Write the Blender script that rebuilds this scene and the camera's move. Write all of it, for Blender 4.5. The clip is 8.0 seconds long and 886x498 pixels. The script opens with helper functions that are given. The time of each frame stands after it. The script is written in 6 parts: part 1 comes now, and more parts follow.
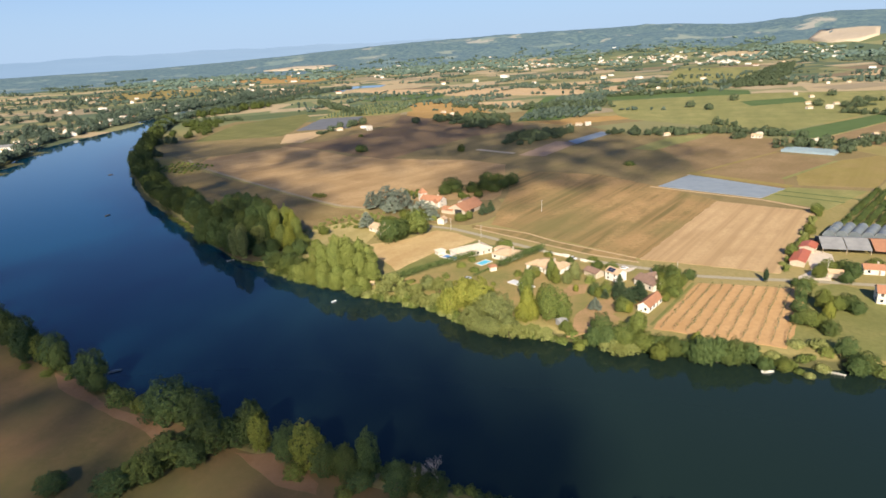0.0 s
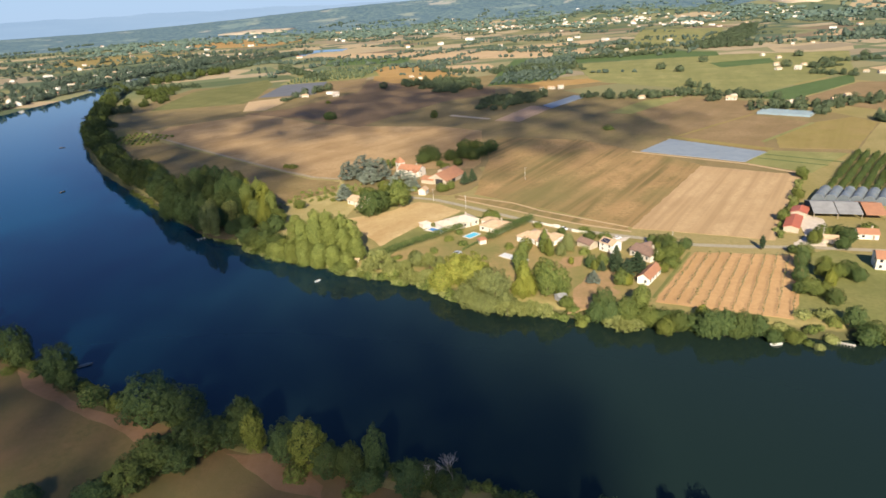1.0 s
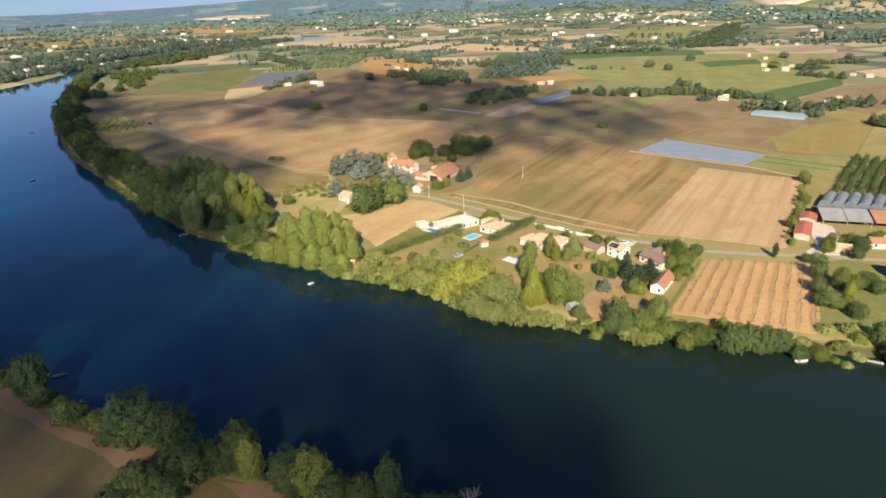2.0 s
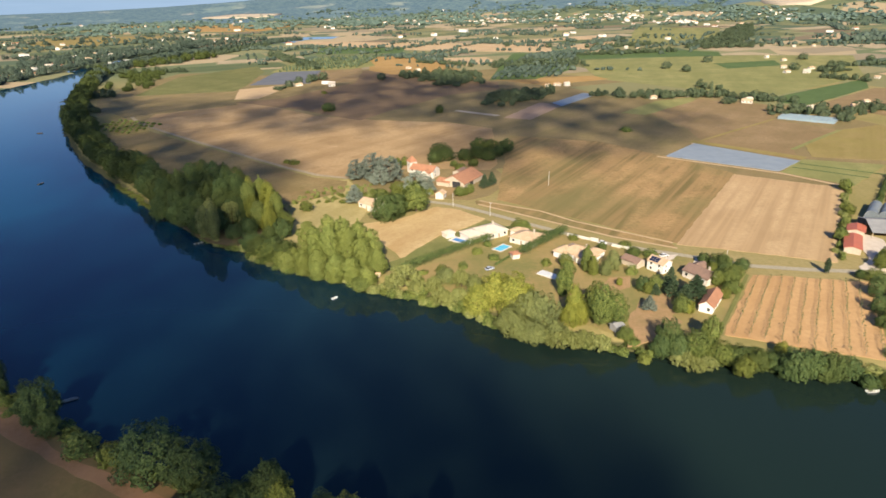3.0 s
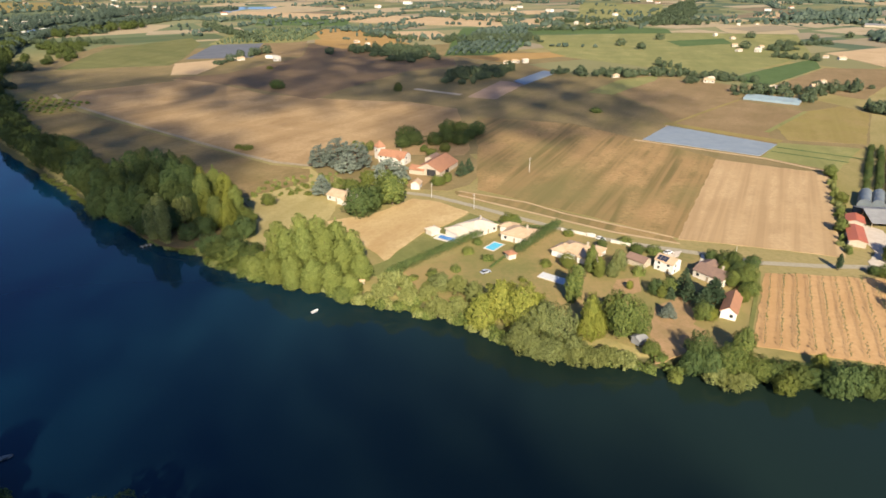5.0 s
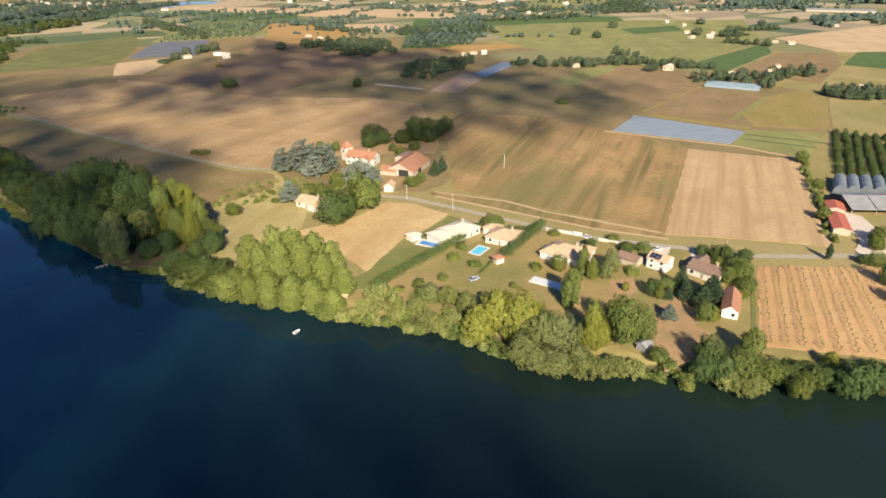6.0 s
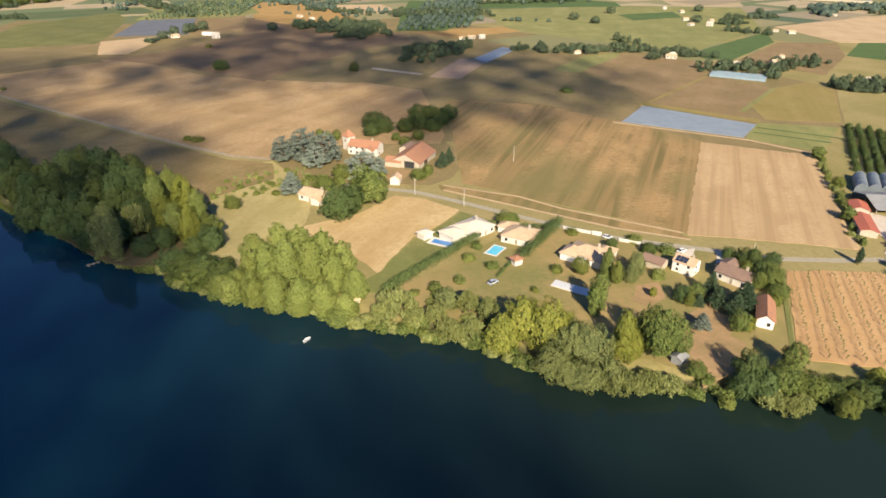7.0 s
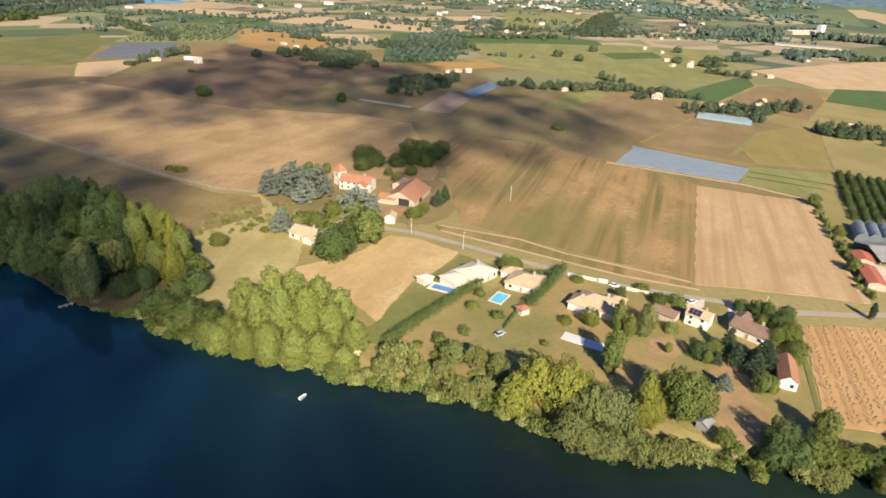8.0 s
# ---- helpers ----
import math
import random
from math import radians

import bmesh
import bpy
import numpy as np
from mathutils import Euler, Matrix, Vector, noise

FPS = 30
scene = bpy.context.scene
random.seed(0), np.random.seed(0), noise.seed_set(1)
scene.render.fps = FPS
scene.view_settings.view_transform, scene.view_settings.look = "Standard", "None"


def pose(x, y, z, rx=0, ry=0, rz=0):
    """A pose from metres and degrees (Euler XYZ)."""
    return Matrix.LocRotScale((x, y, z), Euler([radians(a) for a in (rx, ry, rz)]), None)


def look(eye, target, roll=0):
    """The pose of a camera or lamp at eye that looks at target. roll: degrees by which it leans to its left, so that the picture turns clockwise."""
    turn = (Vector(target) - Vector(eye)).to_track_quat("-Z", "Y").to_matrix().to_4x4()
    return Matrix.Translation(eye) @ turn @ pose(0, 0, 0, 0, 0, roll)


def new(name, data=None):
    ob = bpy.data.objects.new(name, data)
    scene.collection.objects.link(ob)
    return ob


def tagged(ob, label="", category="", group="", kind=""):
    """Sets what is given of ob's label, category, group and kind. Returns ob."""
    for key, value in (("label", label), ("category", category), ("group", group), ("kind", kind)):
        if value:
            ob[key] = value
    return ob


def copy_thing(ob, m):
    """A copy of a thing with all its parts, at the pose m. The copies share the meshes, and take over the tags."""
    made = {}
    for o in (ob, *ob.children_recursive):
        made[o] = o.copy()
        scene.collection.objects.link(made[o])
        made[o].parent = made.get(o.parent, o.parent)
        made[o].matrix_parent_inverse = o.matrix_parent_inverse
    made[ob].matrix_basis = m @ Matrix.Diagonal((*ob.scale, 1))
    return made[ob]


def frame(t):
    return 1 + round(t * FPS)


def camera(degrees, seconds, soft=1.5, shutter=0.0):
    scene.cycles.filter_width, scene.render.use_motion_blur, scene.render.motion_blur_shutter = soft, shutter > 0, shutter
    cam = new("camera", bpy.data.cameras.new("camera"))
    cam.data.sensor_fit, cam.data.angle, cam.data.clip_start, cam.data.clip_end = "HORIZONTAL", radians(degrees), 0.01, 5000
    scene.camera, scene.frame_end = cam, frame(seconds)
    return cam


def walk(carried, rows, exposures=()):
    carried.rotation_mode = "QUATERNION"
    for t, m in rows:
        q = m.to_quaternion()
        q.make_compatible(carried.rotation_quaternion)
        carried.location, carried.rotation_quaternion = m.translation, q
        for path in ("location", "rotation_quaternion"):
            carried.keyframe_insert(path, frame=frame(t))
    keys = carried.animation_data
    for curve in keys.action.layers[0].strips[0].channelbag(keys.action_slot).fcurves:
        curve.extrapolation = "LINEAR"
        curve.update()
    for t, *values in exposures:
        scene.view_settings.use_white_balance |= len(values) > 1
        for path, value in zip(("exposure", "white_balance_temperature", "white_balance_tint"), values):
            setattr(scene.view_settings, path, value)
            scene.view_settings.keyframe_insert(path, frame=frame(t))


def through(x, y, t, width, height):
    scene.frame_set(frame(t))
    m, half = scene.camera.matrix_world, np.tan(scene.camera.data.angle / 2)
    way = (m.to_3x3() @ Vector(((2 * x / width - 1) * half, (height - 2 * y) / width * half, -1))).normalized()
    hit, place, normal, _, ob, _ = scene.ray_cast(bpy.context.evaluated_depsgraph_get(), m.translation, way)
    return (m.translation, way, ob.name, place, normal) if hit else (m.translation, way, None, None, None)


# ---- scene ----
# The camera: a drone about 110 m over a river plain, flying ahead and to its left.
cam = camera(70.94, 8.0, soft=1.65)
PATH = [
    (0.0, pose(40.08, -53.22, 112.47, 71.57, 2.88, 5.29)),
    (0.5, pose(34.02, -46.48, 111.78, 68.96, 1.66, 3.22)),
    (1.0, pose(27.83, -39.30, 111.75, 68.28, 3.03, 1.79)),
    (1.5, pose(22.00, -31.51, 111.05, 67.67, 2.00, 0.40)),
    (2.0, pose(16.36, -23.98, 110.65, 67.54, 1.33, 0.13)),
    (2.2, pose(14.01, -20.67, 110.70, 67.97, 1.55, 0.76)),
    (3.3, pose(2.12, -3.28, 110.15, 67.20, 0.64, 0.29)),
    (3.5, pose(0.00, 0.00, 110.20, 67.05, 0.20, 0.00)),
    (4.0, pose(-4.89, 7.57, 109.71, 67.77, 0.40, 0.45)),
    (4.5, pose(-9.36, 14.99, 109.29, 67.35, 0.71, -0.88)),
    (5.0, pose(-13.78, 22.11, 109.12, 65.22, -0.10, -4.69)),
    (5.2, pose(-15.90, 25.38, 108.88, 64.76, 0.21, -6.76)),
    (6.3, pose(-25.74, 42.51, 108.52, 64.27, 0.59, -9.74)),
    (6.5, pose(-27.72, 45.81, 108.38, 63.44, 0.59, -10.07)),
    (7.0, pose(-31.48, 53.73, 108.57, 62.98, -0.61, -10.34)),
    (7.5, pose(-36.14, 61.77, 108.24, 64.24, -1.69, -10.89)),
    (8.0, pose(-39.41, 69.34, 108.79, 65.60, -2.76, -12.06)),
]
walk(cam, PATH)

# ---- world and sun ----
SUN_EL, SUN_TO = 31.0, (0.0, 1.0)          # elevation in degrees; the way its light runs over the ground
world = bpy.data.worlds.new("sky")
scene.world = world
world.use_nodes = True
wn = world.node_tree
sky = wn.nodes.new("ShaderNodeTexSky")
sky.sky_type, sky.sun_disc = "NISHITA", False
sky.sun_elevation = radians(SUN_EL)
sky.sun_rotation = math.atan2(-SUN_TO[0], -SUN_TO[1])
sky.air_density, sky.dust_density, sky.ozone_density = 0.9, 0.25, 2.6
wn.nodes["Background"].inputs[1].default_value = 0.058
clear_air = wn.nodes.new("ShaderNodeMix")
clear_air.data_type, clear_air.blend_type = "RGBA", "MULTIPLY"
clear_air.inputs[0].default_value = 1.0
clear_air.inputs[7].default_value = (0.68, 0.89, 1.25, 1)
wn.links.new(sky.outputs[0], clear_air.inputs[6])
# pale haze low over the horizon
way = wn.nodes.new("ShaderNodeTexCoord")
height = wn.nodes.new("ShaderNodeSeparateXYZ")
wn.links.new(way.outputs["Generated"], height.inputs[0])
low = wn.nodes.new("ShaderNodeMapRange")
low.interpolation_type = "SMOOTHSTEP"
low.inputs[1].default_value, low.inputs[2].default_value, low.inputs[3].default_value, low.inputs[4].default_value = 0.0, 0.22, 0.9, 0.0
wn.links.new(height.outputs[2], low.inputs[0])
hazy = wn.nodes.new("ShaderNodeMix")
hazy.data_type = "RGBA"
hazy.inputs[7].default_value = (5.2, 7.1, 9.8, 1)
wn.links.new(low.outputs[0], hazy.inputs[0])
wn.links.new(clear_air.outputs[2], hazy.inputs[6])
wn.links.new(hazy.outputs[2], wn.nodes["Background"].inputs[0])
sun = new("sun", bpy.data.lights.new("sun", "SUN"))
sun.data.energy, sun.data.angle, sun.data.color = 5.2, radians(0.53), (1.0, 0.87, 0.66)
SUN_DIR = Vector((SUN_TO[0], SUN_TO[1], -math.tan(radians(SUN_EL)))).normalized()
sun.matrix_world = look((0, -300, 500), Vector((0, -300, 500)) + SUN_DIR)
scene.view_settings.exposure = 0.66

# ---- materials ----
def nodes_of(name):
    m = bpy.data.materials.new(name)
    m.use_nodes = True
    t = m.node_tree
    return m, t, t.nodes["Principled BSDF"]


def ramp(t, fac, stops):
    r = t.nodes.new("ShaderNodeValToRGB")
    e = r.color_ramp.elements
    while len(e) < len(stops):
        e.new(0.5)
    for el, (p, c) in zip(e, stops):
        el.position, el.color = p, (*c, 1)
    t.links.new(fac, r.inputs[0])
    return r.outputs[0]


def place(t, scale=(1, 1, 1), turn=0.0):
    """World position, turned about z and scaled."""
    g = t.nodes.new("ShaderNodeNewGeometry")
    mp = t.nodes.new("ShaderNodeMapping")
    mp.vector_type = "TEXTURE"
    mp.inputs["Rotation"].default_value = (0, 0, radians(-turn))
    mp.inputs["Scale"].default_value = [1 / max(s, 1e-4) for s in scale]
    t.links.new(g.outputs["Position"], mp.inputs[0])
    return mp.outputs[0]


def noise_of(t, vec, scale, detail=4.0, rough=0.55):
    n = t.nodes.new("ShaderNodeTexNoise")
    n.inputs["Scale"].default_value, n.inputs["Detail"].default_value, n.inputs["Roughness"].default_value = scale, detail, rough
    if vec is not None:
        t.links.new(vec, n.inputs["Vector"])
    return n.outputs[0]


def mixed(t, fac, a, b, how="MIX"):
    m = t.nodes.new("ShaderNodeMix")
    m.data_type, m.blend_type = "RGBA", how
    for sock, v in ((m.inputs[0], fac), (m.inputs[6], a), (m.inputs[7], b)):
        if isinstance(v, (int, float)):
            sock.default_value = v
        elif isinstance(v, tuple):
            sock.default_value = (*v, 1)
        else:
            t.links.new(v, sock)
    return m.outputs[2]


def bumped(t, b, height, strength=0.3, distance=0.1):
    n = t.nodes.new("ShaderNodeBump")
    n.inputs["Strength"].default_value, n.inputs["Distance"].default_value = strength, distance
    t.links.new(height, n.inputs["Height"])
    t.links.new(n.outputs[0], b.inputs["Normal"])


def soil(name, c1, c2, c3, turn=0.0, rows=0.0, row_mix=0.35, rough=0.95, weeds=None):
    """Farm land: two colours in broad drifts, a third in fine specks, and drill rows along one heading."""
    m, t, b = nodes_of(name)
    broad = noise_of(t, place(t, (0.010, 0.022, 1), turn), 1.6, 5, 0.6)
    fine = noise_of(t, place(t), 0.45, 6, 0.75)
    blot = noise_of(t, place(t, (0.05, 0.03, 1), turn), 1.0, 6, 0.68)
    col = mixed(t, ramp(t, broad, [(0.38, (0, 0, 0)), (0.60, (1, 1, 1))]), c1, c2)
    col = mixed(t, ramp(t, blot, [(0.47, (0, 0, 0)), (0.66, (0.8, 0.8, 0.8))]), col, c3)
    col = mixed(t, ramp(t, fine, [(0.42, (0, 0, 0)), (0.70, (0.8, 0.8, 0.8))]), col, c3)
    if rows:
        streak = noise_of(t, place(t, (1 / rows, 0.006, 0), turn), 1.0, 1.5, 0.5)
        col = mixed(t, ramp(t, streak, [(0.395 + 0.035 * row_mix, (0, 0, 0)), (0.625 - 0.035 * row_mix, (row_mix,) * 3)]), col, c3)
        lines = noise_of(t, place(t, (2.2 / rows, 0.004, 0), turn), 2.0, 1, 0.5)
        col = mixed(t, ramp(t, lines, [(0.45, (0, 0, 0)), (0.6, (row_mix * 0.6,) * 3)]), col, c1)
    if weeds:
        drift = noise_of(t, place(t, (0.011, 0.009, 1), turn), 1.3, 4, 0.6)
        col = mixed(t, ramp(t, drift, [(0.46, (0, 0, 0)), (0.62, (0.7,) * 3)]), col, weeds)
    t.links.new(col, b.inputs["Base Color"])
    b.inputs["Roughness"].default_value = rough
    b.inputs["Specular IOR Level"].default_value = 0.15
    bumped(t, b, fine, 0.5, 0.3)
    return m


def leaf_mat(name, dark, light, yellow=None, through=0.25):
    m, t, b = nodes_of(name)
    g = t.nodes.new("ShaderNodeNewGeometry")
    o = t.nodes.new("ShaderNodeObjectInfo")
    col = mixed(t, g.outputs["Random Per Island"], dark, light)
    if yellow:
        col = mixed(t, ramp(t, o.outputs["Random"], [(0.3, (0, 0, 0)), (1.0, (0.7, 0.7, 0.7))]), col, yellow)
    vary = t.nodes.new("ShaderNodeHueSaturation")
    spread = t.nodes.new("ShaderNodeMapRange")
    spread.inputs[3].default_value, spread.inputs[4].default_value = 1.27, 0.70
    t.links.new(o.outputs["Random"], spread.inputs[0])
    t.links.new(spread.outputs[0], vary.inputs["Value"])
    tint = t.nodes.new("ShaderNodeMapRange")
    tint.inputs[3].default_value, tint.inputs[4].default_value = 0.482, 0.512
    t.links.new(o.outputs["Random"], tint.inputs[0])
    t.links.new(tint.outputs[0], vary.inputs["Hue"])
    t.links.new(col, vary.inputs["Color"])
    col = vary.outputs[0]
    drift = noise_of(t, place(t), 0.25, 2)
    col = mixed(t, ramp(t, drift, [(0.4, (0.0,) * 3), (0.7, (0.35,) * 3)]), col, dark)
    t.links.new(col, b.inputs["Base Color"])
    b.inputs["Roughness"].default_value, b.inputs["Specular IOR Level"].default_value = 0.7, 0.2
    tr = t.nodes.new("ShaderNodeBsdfTranslucent")
    t.links.new(col, tr.inputs[0])
    mx = t.nodes.new("ShaderNodeMixShader")
    mx.inputs[0].default_value = through
    t.links.new(b.outputs[0], mx.inputs[1])
    t.links.new(tr.outputs[0], mx.inputs[2])
    t.links.new(mx.outputs[0], t.nodes["Material Output"].inputs[0])
    return m


def plain(name, c, c2=None, scale=0.8, rough=0.8, metal=0.0, spec=0.3):
    m, t, b = nodes_of(name)
    n = noise_of(t, place(t), scale, 5, 0.6)
    c2 = c2 or tuple(v * 0.8 for v in c)
    col = mixed(t, ramp(t, n, [(0.35, (0, 0, 0)), (0.68, (1, 1, 1))]), c, c2)
    t.links.new(col, b.inputs["Base Color"])
    b.inputs["Roughness"].default_value, b.inputs["Metallic"].default_value, b.inputs["Specular IOR Level"].default_value = rough, metal, spec
    bumped(t, b, n, 0.15, 0.05)
    return m


def tile_mat(name, c, c2):
    """Clay tiles: patchy colour, with courses running down the slope as relief."""
    m, t, b = nodes_of(name)
    tc = t.nodes.new("ShaderNodeTexCoord")
    n = noise_of(t, place(t), 0.45, 5, 0.65)
    f = noise_of(t, place(t), 3.5, 2, 0.6)
    col = mixed(t, ramp(t, n, [(0.35, (0, 0, 0)), (0.66, (1, 1, 1))]), c, c2)
    col = mixed(t, ramp(t, f, [(0.5, (0, 0, 0)), (0.8, (0.5,) * 3)]), col, tuple(v * 0.55 for v in c))
    w = t.nodes.new("ShaderNodeTexWave")
    w.inputs["Scale"].default_value = 1.6
    t.links.new(tc.outputs["Object"], w.inputs[0])
    t.links.new(col, b.inputs["Base Color"])
    b.inputs["Roughness"].default_value = 0.85
    bumped(t, b, w.outputs[1], 0.5, 0.06)
    return m


def water_mat():
    m, t, b = nodes_of("river_water")
    n1 = noise_of(t, place(t), 0.35, 3, 0.6)
    n2 = noise_of(t, place(t, (0.004, 0.007, 1), 25), 1.0, 3)
    sx = t.nodes.new("ShaderNodeSeparateXYZ")
    t.links.new(t.nodes.new("ShaderNodeNewGeometry").outputs["Position"], sx.inputs[0])
    reach = t.nodes.new("ShaderNodeMapRange")
    reach.interpolation_type = "SMOOTHSTEP"
    reach.inputs[1].default_value, reach.inputs[2].default_value = -220, 60
    t.links.new(sx.outputs[0], reach.inputs[0])
    silt = mixed(t, n2, (0.011, 0.024, 0.021), (0.014, 0.026, 0.019))
    # upstream base colour is made bluer to stand in for reflected sky
    col = mixed(t, reach.outputs[0], (0.001, 0.036, 0.079), silt)
    t.links.new(col, b.inputs["Base Color"])
    b.inputs["IOR"].default_value = 1.33
    r = ramp(t, n2, [(0.35, (0.02,) * 3), (0.7, (0.07,) * 3)])
    t.links.new(r, b.inputs["Roughness"])
    bumped(t, b, n1, 0.06, 0.06)
    return m


M_STUBBLE = soil("pale_stubble", (0.53, 0.362, 0.195), (0.60, 0.425, 0.24), (0.41, 0.275, 0.145), 32, 6.0, 0.8)
M_CENTRAL = soil("streaked_fallow", (0.405, 0.255, 0.117), (0.50, 0.318, 0.148), (0.185, 0.145, 0.058), 32, 16.0, 0.95, weeds=(0.23, 0.195, 0.078))
M_TANFIELD = soil("tan_fallow", (0.44, 0.295, 0.15), (0.54, 0.375, 0.20), (0.30, 0.195, 0.095), 40, 24.0, 0.5)
M_ROUGH = soil("rough_pasture", (0.30, 0.205, 0.095), (0.36, 0.26, 0.125), (0.19, 0.15, 0.06), 40, 22.0, 0.4)
M_REDSOIL = soil("red_brown_soil", (0.245, 0.165, 0.095), (0.285, 0.19, 0.11), (0.19, 0.13, 0.073), 40, 18.0, 0.3)
M_BROWN = soil("brown_soil", (0.285, 0.195, 0.102), (0.345, 0.24, 0.13), (0.22, 0.16, 0.076), 35, 12.0, 0.35)
M_FALLOW = soil("olive_brown_fallow", (0.27, 0.20, 0.098), (0.335, 0.245, 0.122), (0.195, 0.16, 0.07), 35, 16.0, 0.4)
M_MEADOW = soil("green_meadow", (0.27, 0.265, 0.10), (0.36, 0.325, 0.135), (0.20, 0.205, 0.075), 20, 30.0, 0.55)
M_LUSH = soil("lush_green_crop", (0.10, 0.155, 0.055), (0.125, 0.18, 0.065), (0.085, 0.13, 0.045), 30, 10.0, 0.25)
M_OLIVE = soil("olive_crop", (0.175, 0.18, 0.066), (0.235, 0.22, 0.085), (0.135, 0.14, 0.05), 20, 14.0, 0.3)
M_YELLOW = soil("yellowing_grass", (0.32, 0.255, 0.09), (0.345, 0.25, 0.11), (0.25, 0.20, 0.066), 32, 20.0, 0.5)
M_CREAM = soil("cream_stubble", (0.56, 0.40, 0.235), (0.62, 0.46, 0.28), (0.47, 0.33, 0.19), 30, 20.0, 0.3)
M_PALE = soil("bleached_stubble", (0.54, 0.45, 0.34), (0.60, 0.50, 0.38), (0.46, 0.38, 0.28), 30, 20.0, 0.3)
M_ORANGE = soil("orange_tan_stubble", (0.44, 0.275, 0.10), (0.48, 0.31, 0.13), (0.36, 0.22, 0.08), 30, 20.0, 0.3)
M_VINEYARD = soil("bare_orange_soil", (0.56, 0.345, 0.165), (0.61, 0.385, 0.19), (0.46, 0.275, 0.125), 30, 4.9, 0.3)
M_HAY = soil("mown_hay_meadow", (0.58, 0.42, 0.205), (0.66, 0.50, 0.27), (0.45, 0.295, 0.13), 35, 9.0, 0.35)
M_LAWN = soil("garden_lawn", (0.205, 0.215, 0.072), (0.265, 0.245, 0.092), (0.155, 0.165, 0.055))
M_GARDEN = soil("dry_garden_grass", (0.325, 0.25, 0.105), (0.225, 0.21, 0.075), (0.41, 0.28, 0.13), weeds=(0.20, 0.20, 0.068))
M_DIRT = soil("bare_dirt", (0.46, 0.29, 0.16), (0.38, 0.25, 0.13), (0.27, 0.20, 0.09))
M_NEARFIELD = soil("dry_pasture", (0.225, 0.145, 0.066), (0.15, 0.115, 0.047), (0.265, 0.165, 0.078), 10, 9.0, 0.5, weeds=(0.135, 0.13, 0.046))
M_BANKSOIL = soil("reddish_bank_soil", (0.30, 0.165, 0.085), (0.24, 0.14, 0.068), (0.34, 0.20, 0.11))
# dark ground colour that holds the shade under the grove's trees
M_GROVESHADE = soil("grove_shade_soil", (0.13, 0.095, 0.05), (0.16, 0.12, 0.06), (0.09, 0.08, 0.038))
M_STRAW = soil("straw_grass", (0.44, 0.355, 0.155), (0.51, 0.415, 0.20), (0.33, 0.275, 0.105), 35, 12.0, 0.3)
M_PINKSOIL = soil("pinkish_bare_soil", (0.42, 0.29, 0.205), (0.46, 0.33, 0.24), (0.34, 0.235, 0.165), 32, 8.0, 0.3)
M_ROAD = plain("worn_asphalt", (0.44, 0.385, 0.29), (0.36, 0.32, 0.235), 0.5, 0.95, 0.0, 0.03)
M_LANE = plain("gravel_lane", (0.45, 0.37, 0.26), (0.33, 0.26, 0.17), 0.4, 0.95, 0.0, 0.05)
M_YARD = plain("pale_gravel_yard", (0.66, 0.58, 0.49), (0.58, 0.49, 0.39), 0.4, 0.95)
M_SHEET = plain("pale_crop_film", (0.30, 0.34, 0.375), (0.25, 0.29, 0.33), 0.12, 0.5, 0.0, 0.3)
M_FILM2 = plain("blue_grey_film", (0.18, 0.19, 0.215), (0.145, 0.155, 0.18), 0.06, 0.9, 0.0, 0.05)
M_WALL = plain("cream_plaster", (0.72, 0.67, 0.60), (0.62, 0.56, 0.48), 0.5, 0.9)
M_STONE = plain("old_stone_wall", (0.56, 0.48, 0.38), (0.44, 0.37, 0.29), 1.2, 0.95)
M_PALETILE = tile_mat("pale_clay_tiles", (0.80, 0.69, 0.56), (0.72, 0.59, 0.46))
M_SANDTILE = tile_mat("sand_clay_tiles", (0.68, 0.49, 0.32), (0.57, 0.39, 0.24))
M_REDTILE = tile_mat("orange_clay_tiles", (0.47, 0.225, 0.125), (0.39, 0.19, 0.11))
M_BROWNTILE = tile_mat("weathered_brown_tiles", (0.30, 0.19, 0.14), (0.23, 0.15, 0.115))
M_REDSHEET = plain("red_painted_metal", (0.50, 0.15, 0.09), (0.44, 0.14, 0.09), 0.2, 0.6)
M_GREYSHEET = plain("grey_fibre_cement", (0.31, 0.31, 0.31), (0.24, 0.24, 0.245), 0.25, 0.8)
M_BLUEFILM = plain("blue_grey_tunnel_film", (0.20, 0.23, 0.25), (0.13, 0.155, 0.175), 0.15, 0.45, 0.0, 0.35)
M_TEAL = plain("pale_teal_tunnel_film", (0.27, 0.35, 0.39), (0.21, 0.28, 0.32), 0.15, 0.5, 0.0, 0.3)
M_WHITE = plain("white_paint", (0.80, 0.79, 0.76), (0.72, 0.70, 0.66), 0.6, 0.7)
M_DARK = plain("dark_glass_and_shade", (0.03, 0.035, 0.04), (0.05, 0.05, 0.055), 1.0, 0.15, 0.0, 0.5)
M_SOLAR = plain("solar_cells", (0.03, 0.04, 0.075), (0.045, 0.055, 0.09), 1.0, 0.2, 0.0, 0.5)
M_POOL = plain("blue_pool_water", (0.10, 0.28, 0.62), (0.08, 0.24, 0.55), 0.5, 0.1, 0.0, 0.5)
M_POOL2 = plain("turquoise_pool_water", (0.16, 0.62, 0.82), (0.13, 0.54, 0.76), 0.5, 0.1, 0.0, 0.5)
M_DECK = plain("pale_paving", (0.70, 0.66, 0.60), (0.62, 0.57, 0.50), 0.8, 0.9)
M_WOOD = plain("grey_timber", (0.36, 0.29, 0.21), (0.27, 0.22, 0.16), 1.5, 0.9)
